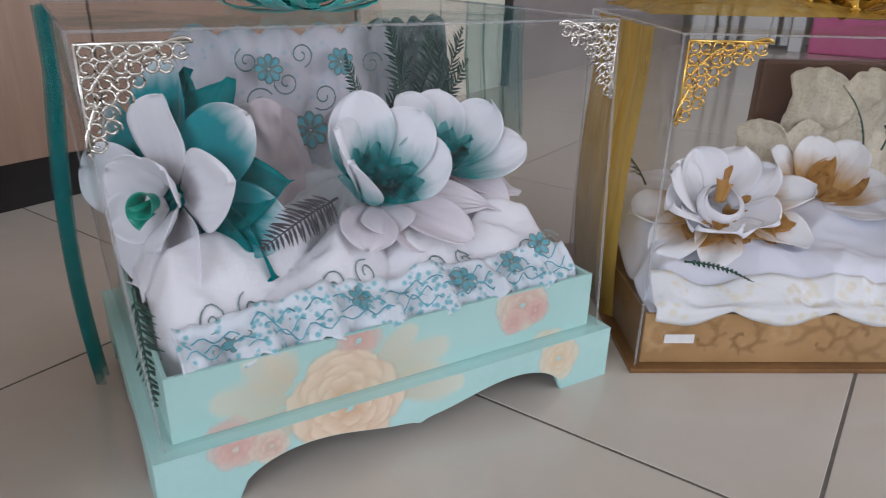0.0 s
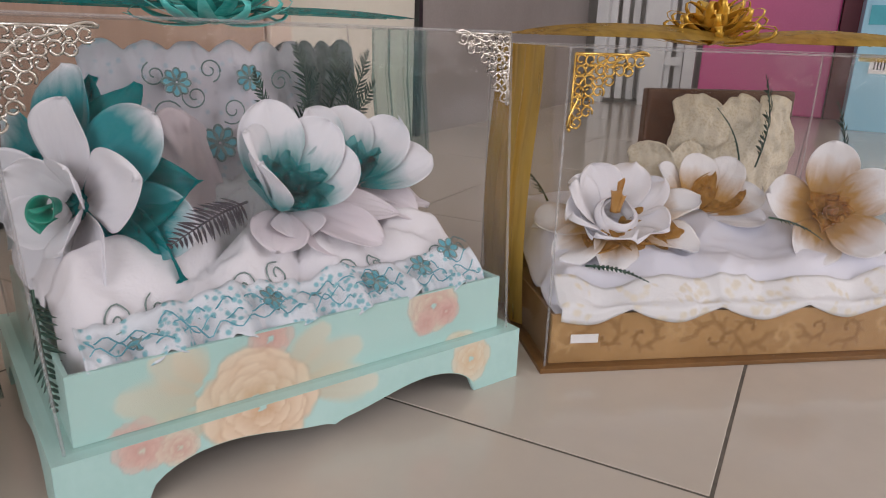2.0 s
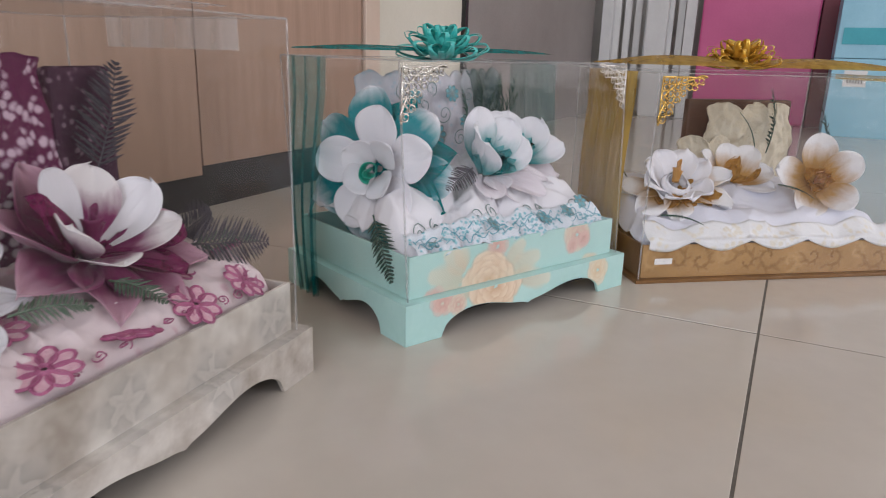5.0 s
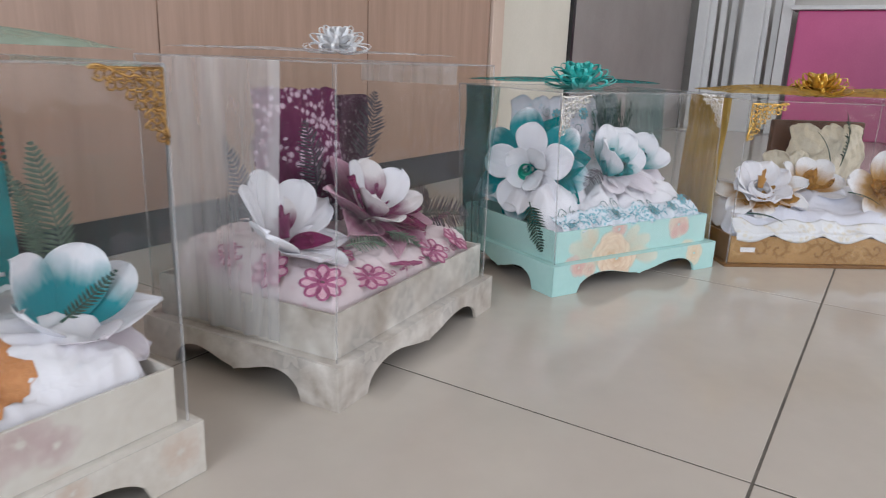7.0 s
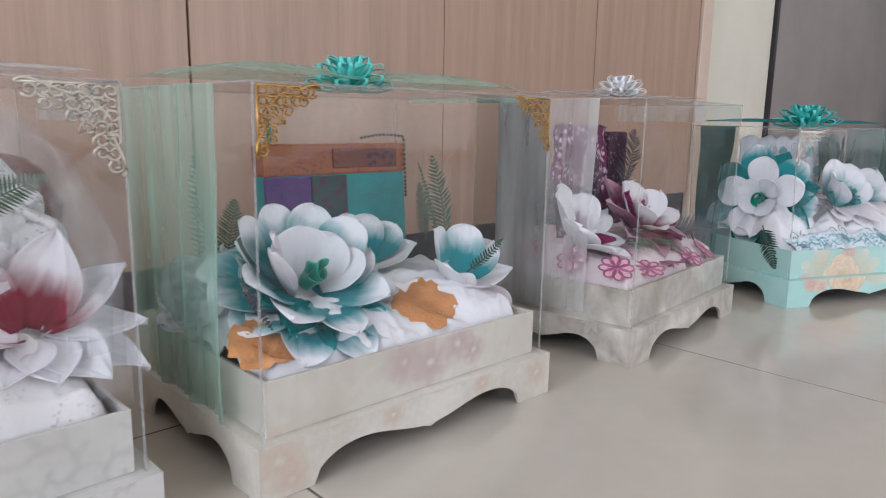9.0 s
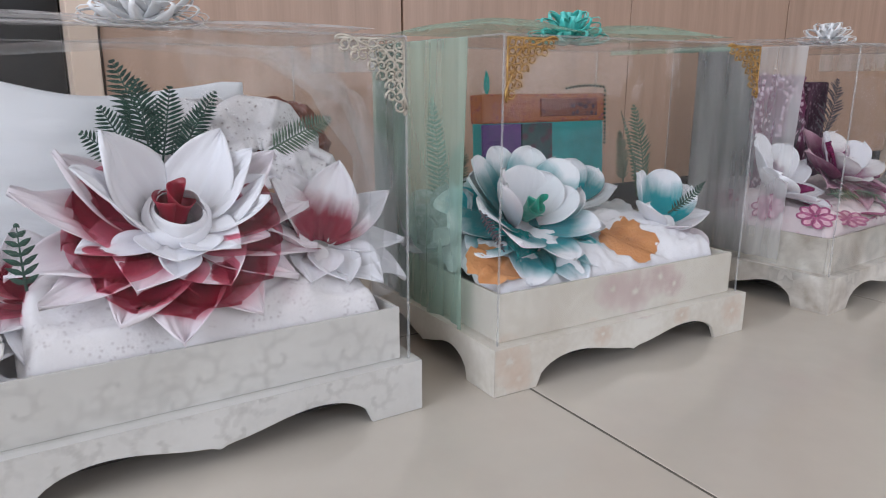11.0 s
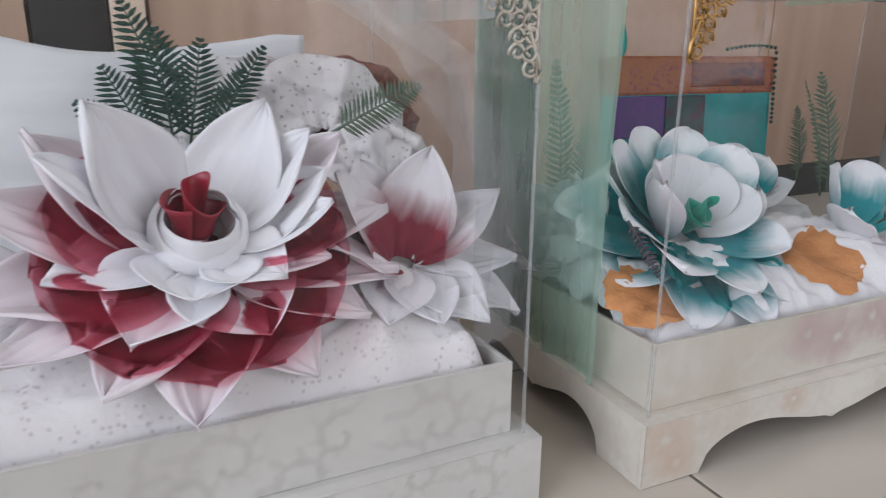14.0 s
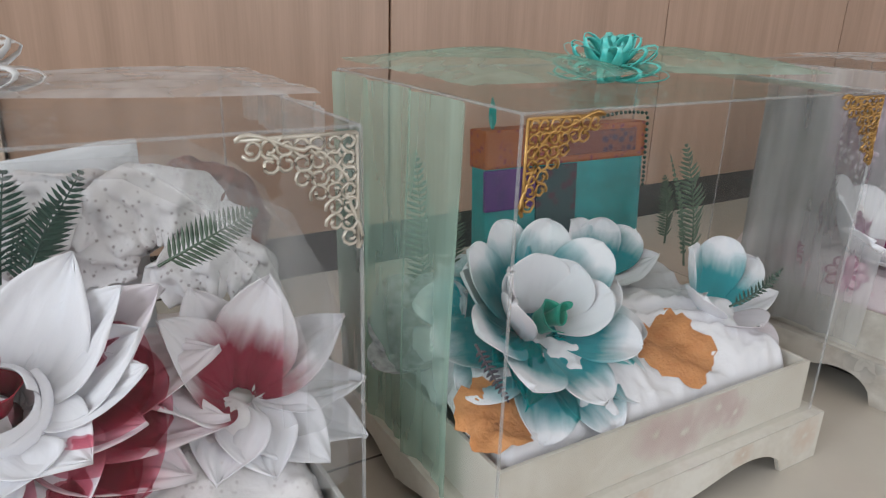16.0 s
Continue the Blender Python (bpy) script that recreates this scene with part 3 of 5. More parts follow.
def petal_mesh(L, wide, cup=0.35, curl=0.25, pointed=False, material=None, ruffle=0.0, fold=0.0, seed=0):
    rnd = random.Random(seed)
    ph, ph2, lean = rnd.uniform(0, 6.28), rnd.uniform(0, 6.28), rnd.uniform(-0.05, 0.05)
    tip = rnd.uniform(-0.05, 0.14)

    def half(v):
        if pointed:
            return 0.5 * wide * (0.20 * (1 - v) + 1.02 * math.sin(math.pi * min(1, v ** 0.85)) ** 0.85)
        if v > 0.6:
            return 0.5 * wide * math.sqrt(max(0.0, 1 - ((v - 0.6) / 0.4) ** 2))
        return 0.5 * wide * (0.22 + 0.78 * math.sin(math.pi / 2 * v / 0.6))

    def place(u, v):
        s = 2 * u - 1
        v = v if pointed else 1 - (1 - v) ** 2
        w = half(v) * (1 + 0.06 * noise.noise(Vector((2.2 * v, s, ph))))
        z = curl * L * v * v + cup * w * s * s + ruffle * L * math.sin(3.2 * s + 5 * v + ph) * v
        z += fold * w * (1 - abs(s)) * (1 - 0.5 * v)
        # pleats that start at the root and run out towards the rim
        pleat = math.sin(7.5 * s + 0.9 * math.sin(ph) + 1.6 * v)
        z += (0.046 if pointed else 0.014) * L * (abs(pleat) ** 0.6 - 0.5) * (1 - 0.7 * v) * min(1.0, 6 * v)
        # soft crumple, and a rim that rolls over at the end
        z += (0.035 if pointed else 0.020) * L * noise.noise(Vector((v * 3.2 + ph, s * 1.9, ph2)))
        z += (0.012 if pointed else 0.008) * L * noise.noise(Vector((v * 4 + ph2, s * 7.0, ph)))
        z -= tip * L * max(0.0, v - 0.72) ** 2 * 6
        return (L * v, w * s + lean * L * v * v, z)

    me = mesh_of("petal", thicken(sheet(20, 14, place), 0.0005), material, True)
    return me


def facing(x, y, z, nx, ny, nz, turn=0.0):
    q = Vector((nx, ny, nz)).normalized().to_track_quat("Z", "Y").to_matrix().to_4x4()
    return Matrix.Translation((x, y, z)) @ q @ pose(0, 0, 0, 0, 0, turn)


def roll_mesh(radius, height, material):
    """A strip of satin wound loosely into a bud, its outer end higher and flared."""
    def place(u, v):
        a = u * 1.7 * math.tau
        r = radius * (0.22 + 0.78 * u) * (0.72 + 0.42 * v * v)
        top = height * (0.72 + 0.28 * math.sin(a * 0.55 + 0.8) + 0.06 * math.sin(a * 2.3))
        return (r * math.cos(a) * (1 + 0.1 * math.sin(2 * a)), r * math.sin(a), top * v)
    return mesh_of("roll", thicken(sheet(44, 6, place), 0.0006), material, True)


def collar_mesh(radius, height, material, seed=0):
    """White cloth wound round a bud in soft thick folds."""
    def place(u, v):
        a = u * 2.1 * math.tau
        k = noise.noise(Vector((math.cos(a) * 1.3, math.sin(a) * 1.3, v * 2 + u * 4 + seed)))
        r = radius * (1.0 + 0.42 * u + 0.30 * math.sin(math.pi * v) + 0.10 * k)
        z = height * ((1 - 0.42 * u) * v + 0.10 * math.sin(a * 1.5 + 1.0) + 0.12 * k)
        return (r * math.cos(a), r * math.sin(a), z)
    return mesh_of("collar", thicken(sheet(70, 8, place), 0.0006), material, True)


def flower(at, label, layers, roll=None, voile=None, lift=0.012, group="fabric flowers", seed=0):
    """layers: count, root radius, length, width, elevation, cup, curl, pointed, material, turn."""
    rnd = random.Random(seed)
    fl = thing("fabric_flower", at, label, "fabric flower", group)
    for k, (n, r0, L, wide, elev, cup, curl, pointed, material, turn) in enumerate(layers):
        shapes = [petal_mesh(L, wide, cup, curl, pointed, material, 0.025, 0.0 if not pointed else -0.35, seed * 10 + k * 3 + s) for s in range(3)]
        for i in range(n):
            m = pose(0, 0, 0.0015 * k, 0, 0, turn + 360 * i / n + rnd.uniform(-7, 7)) @ pose(r0, 0, 0, rnd.uniform(-9, 9), -(elev + rnd.uniform(-7, 7)), 0)
            part("petal", shapes[i % 3], material, fl, at=m @ Matrix.Scale(rnd.uniform(0.93, 1.06), 4))
    if voile:
        n, L, wide, elev, vm = voile
        low = elev < 13
        shapes = [petal_mesh(L, wide, 0.2, 0.0 if low else 0.15, True, vm, 0.04 if low else 0.12, 0.1 if low else 0.5, seed + 90 + s) for s in range(3)]
        for i in range(n):
            m = pose(0, 0, -0.002 if elev < 7 else 0.003, 0, 0, 360 * i / n + rnd.uniform(-20, 20)) @ pose(0.004, 0, 0, rnd.uniform(-8, 8) * (1 if low else 3), -(elev + rnd.uniform(-4, 4) * (1 if low else 3.5)), 0)
            part("voile_petal", shapes[i % 3], vm, fl, "sheer coloured voile", at=m)
    if roll:
        radius, height, rm = roll
        part("roll", roll_mesh(radius, height, rm), rm, fl, "rolled satin heart", at=pose(0, 0, lift, 14, 8, 0))
    return fl


def bloom(bx, x, y, z, label, petals, roll=None, collar=None, voile=(), seed=0, r0=0.012, spray=None, crush=0.0, tilt=28):
    """A flower built petal by petal. petals: bearing (0 right, 90 back), elevation, length, width, pointed, material."""
    rnd = random.Random(seed)
    fl = thing("fabric_flower", bx @ pose(x, y, z, tilt, 0, 0), label, "fabric flower", "fabric flowers")
    for k, (az, elev, L, wide, pointed, material) in enumerate(petals):
        me = petal_mesh(L, wide, 0.22 if pointed else 0.24, 0.10 if elev > 20 else -0.05, pointed, material, 0.025 + crush, -0.16 if pointed else 0.0, seed * 20 + k)
        elev -= 0.55 * tilt * max(0.0, math.sin(radians(az)))
        part("petal", me, material, fl, at=pose(0, 0, 0.0004 * k, 0, 0, az) @ pose(r0, 0, 0, rnd.uniform(-8, 8), -elev, 0))
    for k, (az, elev, L, wide, material) in enumerate(voile):
        me = petal_mesh(L, wide, 0.15, 0.0, wide < 0.05, material, 0.05, 0.2, seed * 30 + k)
        part("voile_petal", me, material, fl, "sheer coloured voile", at=pose(0, 0, 0.004, 0, 0, az) @ pose(r0 * 0.6, 0, 0, rnd.uniform(-14, 14), -elev, 0))
    if spray:
        n, L, wide, material = spray
        me = petal_mesh(L, wide, 0.2, 0.15, True, material, 0.12, 0.5, seed + 90)
        for i in range(n):
            part("voile_petal", me, material, fl, "sheer coloured voile", at=pose(0, 0, 0.003, 0, 0, 360 * i / n + rnd.uniform(-20, 20)) @ pose(0.003, 0, 0, rnd.uniform(-25, 25), -rnd.uniform(25, 70), 0))
    if roll:
        radius, height, rm, lift, lean = roll
        part("roll", roll_mesh(radius, height, rm), rm, fl, "rolled satin heart", at=pose(0, 0, lift, lean, 6, 0))
    if collar:
        radius, height, cm = collar
        part("collar", collar_mesh(radius, height, cm, seed), cm, fl, "white wound cloth", at=pose(0, 0, 0.006, 14, 2, 0))
    return fl


def fern(base, tip, width, material, label, n=22, bend=0.12, side=(0, -1, 0), seed=0):
    rnd = random.Random(seed)
    base, tip = Vector(base), Vector(tip)
    ax = tip - base
    L = ax.length
    ax.normalize()
    nv = Vector(side).normalized()
    cr = ax.cross(nv).normalized()
    nv = cr.cross(ax).normalized()
    f = thing("fern_frond", Matrix.Translation(base), label, "fern", "fern fronds")
    pts = [ax * L * k / 12 + nv * bend * L * math.sin(math.pi * k / 12) + cr * 0.5 * bend * L * (k / 12) ** 2 for k in range(13)]
    part("stem", tube(bmesh.new(), pts, lambda s: 0.0012 * (1 - 0.7 * s), 5), material, f)
    bm = bmesh.new()
    for k in range(n):
        s = 0.12 + 0.86 * k / (n - 1)
        i = min(int(s * 12), 11)
        p = pts[i].lerp(pts[i + 1], s * 12 - i)
        reach = width * 0.5 * math.sin(math.pi * (0.22 + 0.76 * s)) ** 0.8
        for sg in (-1, 1):
            d = (cr * sg + ax * 0.55 + nv * rnd.uniform(-0.25, 0.25)).normalized()
            e = ax.cross(d).cross(d).normalized()
            h = max(0.0013, L / n * 0.32)
            prev = None
            for q, w in ((0.0, 0.4), (0.35, 1.0), (0.7, 0.7), (1.0, 0.06)):
                c = p + d * reach * q - nv * reach * 0.2 * q * q
                row = (bm.verts.new(c + e * h * w), bm.verts.new(c + nv * 0.0006), bm.verts.new(c - e * h * w))
                if prev:
                    bm.faces.new((prev[0], prev[1], row[1], row[0]))
                    bm.faces.new((prev[1], prev[2], row[2], row[1]))
                prev = row
    part("leaflets", bm, material, f)
    return f


def ribbon_bow(at, radius, material, second, label, seed=0):
    """A pull bow: three tiers of ribbon loops and a few cut tails."""
    rnd = random.Random(seed)
    b = thing("ribbon_bow", at, label, "ribbon bow", "ribbon bows")
    part("knot", thicken(sheet(12, 4, lambda u, v: (0.011 * math.cos(u * math.tau) * (1 - 0.5 * v), 0.011 * math.sin(u * math.tau) * (1 - 0.5 * v), 0.001 + 0.018 * v)), 0.0005), material, b, smooth=True)

    def loop(L, h, w, m):
        def place(u, v):
            a = v * math.tau
            s = w * (u - 0.5) * (0.95 - 0.65 * math.sin(a / 2) ** 6)
            return (0.5 * L * (1 - math.cos(a)), s, h * math.sin(a) * 0.5 + h * 0.5 * (1 - math.cos(a)) * 0.5)
        return mesh_of("loop", thicken(sheet(2, 14, place), 0.0004), m, True)

    for n, L, h, elev, z, m in ((12, radius * 1.08, 0.012, 0, 0.004, second), (11, radius * 0.94, 0.012, 16, 0.007, material), (9, radius * 0.74, 0.012, 34, 0.010, material), (7, radius * 0.5, 0.012, 56, 0.012, material)):
        me = loop(L, h * radius / 0.045, 0.012 * radius / 0.045, m)
        for i in range(n):
            part("loop", me, m, b, at=pose(0, 0, z, 0, 0, 360 * i / n + rnd.uniform(-9, 9) + z * 2000) @ pose(0, 0, 0, rnd.uniform(-14, 14), -elev + rnd.uniform(-6, 6), 0))
    for i in range(4):
        me = mesh_of("tail", thicken(sheet(2, 8, lambda u, v: (radius * 1.15 * v, 0.008 * (u - 0.5), 0.004 + 0.006 * math.sin(4 * v + i))), 0.0004), second, True)
        part("tail", me, second, b, at=pose(0, 0, 0.002, 0, 0, 80 * i + rnd.uniform(-20, 20)))
    return b


def corner_ornament(at, size, material, flip, label):
    """A right-angled filigree corner: a border and scrolls of wire, laid on a cover."""
    o = thing("corner_ornament", at, label, "corner ornament", "corner ornaments")
    bm, edge = bmesh.new(), bmesh.new()
    s, k = size, -1 if flip else 1
    r = size * 0.019
    tube(edge, [(0, 0, 0), (k * s, 0, 0)], r, 5)
    tube(edge, [(0, 0, 0), (0, 0, -s)], r, 5)
    wavy = [(k * s * (1 - q), -0.0004, -s * q * 1.0) for q in [i / 24 for i in range(25)]]
    tube(bm, [(x - k * s * 0.28 * math.sin(math.pi * q) + k * 0.05 * s * math.sin(6 * math.pi * q), y, z + s * 0.28 * math.sin(math.pi * q) + 0.05 * s * math.sin(6 * math.pi * q)) for q, (x, y, z) in zip([i / 24 for i in range(25)], wavy)], r, 5)
    rnd = random.Random(7)
    step = s / 7.5
    for i in range(8):
        for j in range(8 - i):
            x, z = (i + 0.55) * step, (j + 0.55) * step
            if x + z > s * (1.0 if min(i, j) < 2 else 0.92):
                continue
            a0, sg = rnd.uniform(0, 6.28), rnd.choice((-1, 1))
            pts = []
            for q in range(13):
                a = a0 + sg * q * 0.62
                rr = step * (0.66 - 0.035 * q)
                pts.append((k * (x + rr * math.cos(a)), -0.0006 * (q % 3), -(z + rr * math.sin(a))))
            tube(bm, pts, r * 0.85, 4)
    tagged(part("scrollwork", bm, material, o, smooth=True), kind="stuff")
    part("border", edge, material, o, smooth=True)
    return o


def on_box(bx, x, y, z, rx=0, ry=0, rz=0):
    return bx @ pose(x, y, z, rx, ry, rz)


OR = "pierced metal filigree corner glued on a clear cover"
yo = IN - 0.0016
corner_ornament(on_box(BOX_T, -0.003, yo, 0.306), 0.058, O_SILVER, False, "silver " + OR)
corner_ornament(on_box(BOX_T, WT - IN - 0.0175, yo, 0.310), 0.056, O_SILVER, True, "silver " + OR)
corner_ornament(on_box(BOX_N, 0.012, yo, 0.339), 0.056, O_BRONZE, False, "antique gold " + OR)
corner_ornament(on_box(BOX_N, W - IN - 0.003, yo, 0.339), 0.056, O_BRONZE, True, "antique gold " + OR)
corner_ornament(on_box(BOX_M, 0.012, yo, 0.335), 0.062, O_PALE, False, "silver " + OR)
corner_ornament(on_box(BOX_M, W - IN - 0.003, yo, 0.335), 0.062, O_PALE, True, "silver " + OR)
corner_ornament(on_box(BOX_G, 0.010, 0.0044, 0.297), 0.066, O_GOLD, False, "gold " + OR)

ribbon_bow(on_box(BOX_T, 0.178, 0.170, 0.312), 0.060, R_TEAL, R_AQUA, "shiny teal pull bow on top of a tulle band", 1)
ribbon_bow(on_box(BOX_G, 0.215, 0.15, 0.309), 0.060, R_GOLD, R_GOLD, "shiny gold pull bow on top of a tulle band", 2)
ribbon_bow(on_box(BOX_P, 0.175, 0.13, 0.354), 0.037, R_WHITE, R_WHITE, "white satin pull bow on top of a tulle band", 3)
ribbon_bow(on_box(BOX_N, 0.188, 0.135, 0.343), 0.044, R_AQUA, R_AQUA, "turquoise pull bow on top of a tulle band", 4)
ribbon_bow(on_box(BOX_M, 0.185, 0.135, 0.346), 0.048, R_WHITE, R_WHITE, "white satin pull bow on top of a tulle band", 5)


# mint box: three white flowers with teal hearts
flower(BOX_T @ facing(0.056, 0.138, 0.178, -0.88, -0.50, 0.12, 20), "large white fabric flower, green rolled heart, teal lower petals",
       [(7, 0.014, 0.088, 0.060, -4, 0.2, -0.06, False, P_TEALDEEP, 30), (5, 0.012, 0.072, 0.062, 14, 0.24, 0.05, False, P_WHITE, 0), (4, 0.008, 0.044, 0.044, 40, 0.3, 0.1, False, P_WHITE, 25)],
       (0.013, 0.024, S_JADE), (9, 0.096, 0.058, -12, V_TEALEDGE), 0.02, seed=1)
bloom(BOX_T, 0.205, 0.108, 0.166, "white cupped fabric flower with a teal feathery heart",
      [(195, 62, 0.070, 0.050, False, P_TEAL), (150, 70, 0.074, 0.056, False, P_TEAL), (100, 66, 0.080, 0.060, False, P_TEAL), (45, 58, 0.074, 0.056, False, P_TEAL),
       (5, 40, 0.066, 0.056, False, P_TEAL), (318, 14, 0.080, 0.042, False, P_PINK), (345, 4, 0.098, 0.040, True, P_PINK), (300, 2, 0.056, 0.048, False, P_PINK),
       (240, 12, 0.050, 0.048, False, P_PINK), (270, 16, 0.034, 0.048, False, P_PINK)], seed=2, r0=0.010, tilt=40, spray=(12, 0.042, 0.022, V_TEAL))
bloom(BOX_T, 0.282, 0.135, 0.172, "white cupped fabric flower with a teal feathery heart",
      [(125, 58, 0.070, 0.054, False, P_TEAL), (75, 52, 0.066, 0.054, False, P_TEAL), (25, 38, 0.072, 0.056, False, P_TEAL), (350, 22, 0.076, 0.058, False, P_TEAL),
       (312, 8, 0.062, 0.044, False, P_PINK), (335, -4, 0.076, 0.040, True, P_PINK), (250, 6, 0.040, 0.044, False, P_PINK)], seed=3, r0=0.010, tilt=34, spray=(10, 0.040, 0.022, V_TEAL))

# gold box
bloom(BOX_G, 0.112, 0.130, 0.112, "white gathered fabric flower with a golden rolled heart",
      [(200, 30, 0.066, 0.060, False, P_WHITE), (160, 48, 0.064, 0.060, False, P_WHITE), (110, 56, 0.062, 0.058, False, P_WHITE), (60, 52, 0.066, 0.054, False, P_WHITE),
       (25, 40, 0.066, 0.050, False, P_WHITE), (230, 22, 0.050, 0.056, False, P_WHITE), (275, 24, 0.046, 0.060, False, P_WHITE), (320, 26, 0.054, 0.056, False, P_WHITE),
       (215, 2, 0.082, 0.052, False, P_GOLD), (180, 4, 0.080, 0.050, False, P_GOLD), (330, 6, 0.084, 0.050, False, P_GOLD), (5, 16, 0.092, 0.046, False, P_GOLD), (255, 2, 0.066, 0.050, False, P_GOLD)],
      (0.011, 0.036, S_GOLDEN, 0.020, -24), (0.015, 0.022, P_WHITE), ((290, 4, 0.052, 0.046, V_GOLD), (315, 6, 0.060, 0.046, V_GOLD), (340, 10, 0.070, 0.040, V_GOLD), (235, 2, 0.060, 0.040, V_GOLD)), seed=4, crush=0.05)
bloom(BOX_G, 0.225, 0.150, 0.118, "white fabric flower with a golden heart",
      [(40, 46, 0.072, 0.048, False, P_GOLD), (80, 56, 0.064, 0.050, False, P_GOLD), (140, 44, 0.064, 0.044, False, P_GOLD), (10, 20, 0.074, 0.046, False, P_GOLD), (345, 8, 0.066, 0.042, False, P_WHITE)],
      None, None, ((60, 34, 0.05, 0.03, V_GOLD), (15, 16, 0.06, 0.034, V_GOLD)), seed=5)
flower(BOX_G @ facing(0.360, 0.115, 0.128, -0.30, -0.86, 0.40, 28), "large white fabric flower with a golden gathered heart",
       [(5, 0.008, 0.074, 0.056, 26, 0.32, 0.12, False, P_GOLD, 0)], (0.009, 0.018, S_GOLDEN), (7, 0.034, 0.022, 50, V_GOLD), seed=6)

# silver box
bloom(BOX_P, 0.066, 0.128, 0.142, "white fabric flower with a plum rolled heart",
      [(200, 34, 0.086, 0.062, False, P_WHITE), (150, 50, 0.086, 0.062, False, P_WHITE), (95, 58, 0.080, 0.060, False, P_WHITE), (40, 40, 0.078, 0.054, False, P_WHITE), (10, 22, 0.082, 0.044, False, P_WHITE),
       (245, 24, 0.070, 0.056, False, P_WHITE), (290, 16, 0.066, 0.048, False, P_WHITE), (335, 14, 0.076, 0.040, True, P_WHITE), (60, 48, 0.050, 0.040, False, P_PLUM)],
      (0.013, 0.036, S_PLUM, 0.012, -38), None, ((320, 24, 0.05, 0.03, V_PLUM),), seed=7)
bloom(BOX_P, 0.212, 0.108, 0.152, "white and plum fabric flower with a cupped heart",
      [(200, 14, 0.082, 0.054, True, P_ROSE), (160, 30, 0.082, 0.054, True, P_ROSE), (100, 40, 0.080, 0.056, True, P_ROSE), (50, 26, 0.086, 0.056, True, P_ROSE), (5, 10, 0.096, 0.058, True, P_ROSE),
       (330, 4, 0.090, 0.056, True, P_ROSE), (290, 2, 0.076, 0.052, True, P_ROSE), (245, 6, 0.074, 0.050, True, P_ROSE),
       (110, 62, 0.066, 0.052, False, P_WHITE), (60, 50, 0.068, 0.052, False, P_PLUM), (15, 36, 0.074, 0.050, False, P_WHITE), (335, 26, 0.066, 0.044, False, P_PLUM), (195, 50, 0.060, 0.046, False, P_PLUM), (250, 30, 0.046, 0.046, False, P_PLUM)],
      (0.012, 0.030, S_PLUM, 0.016, -20), None, ((150, 48, 0.07, 0.04, V_PLUM), (350, 12, 0.08, 0.05, V_PLUM), (310, 8, 0.07, 0.05, V_PLUM)), seed=8)

# cream box: a wide bowl of round petals, open towards the front
rnd = random.Random(5)
bowl = [(13 + 32.7 * i + rnd.uniform(-5, 5), 12 + 6 * math.sin(radians(32.7 * i)), 0.086, 0.056, False, P_TEALRIM) for i in range(11)]
bowl += [(8 + 45 * i + rnd.uniform(-5, 5), 30 + 12 * math.sin(radians(45 * i)), 0.070, 0.056, False, P_TEALMID) for i in range(8)]
bowl += [(az, 48, 0.082, 0.054, False, P_TEALMID) for az in (28, 62, 100, 138)]
bowl += [(190, 52, 0.074, 0.040, False, P_PINK), (164, 64, 0.074, 0.042, False, P_PINK), (88, 80, 0.056, 0.066, False, P_WHITE), (30, 66, 0.054, 0.054, False, P_WHITE), (346, 46, 0.056, 0.050, False, P_WHITE)]
bloom(BOX_N, 0.112, 0.112, 0.136, "large white fabric flower with teal shading and jade rolled heart", bowl,
      (0.016, 0.036, S_JADE, 0.022, 24), None, ((232, 16, 0.084, 0.036, V_TEALEDGE), (258, 8, 0.078, 0.032, V_TEAL), (205, 24, 0.078, 0.034, V_TEALEDGE), (318, 10, 0.074, 0.030, V_TEAL)), seed=9, r0=0.018)
bloom(BOX_N, 0.232, 0.176, 0.140, "small white fabric flower with teal roots behind a larger one",
      [(110, 62, 0.062, 0.050, False, P_TEALMID), (65, 60, 0.060, 0.050, False, P_TEALMID), (25, 40, 0.066, 0.046, False, P_TEALRIM), (355, 22, 0.070, 0.040, True, P_WHITE), (160, 40, 0.05, 0.04, False, P_TEALMID)], seed=33, r0=0.008)
bloom(BOX_N, 0.322, 0.105, 0.116, "white fabric flower with a teal heart",
      [(130, 62, 0.076, 0.058, False, P_TEALMID), (60, 58, 0.074, 0.056, False, P_TEALMID), (20, 36, 0.072, 0.046, False, P_TEALMID), (352, 20, 0.076, 0.040, True, P_WHITE), (190, 44, 0.060, 0.048, False, P_WHITE),
       (270, 40, 0.056, 0.056, False, P_PINK), (300, 14, 0.062, 0.042, False, P_PINK), (285, -6, 0.064, 0.044, False, P_WHITE), (235, 20, 0.050, 0.046, False, P_PINK), (325, 0, 0.060, 0.036, True, P_PINK)], seed=10, r0=0.008)

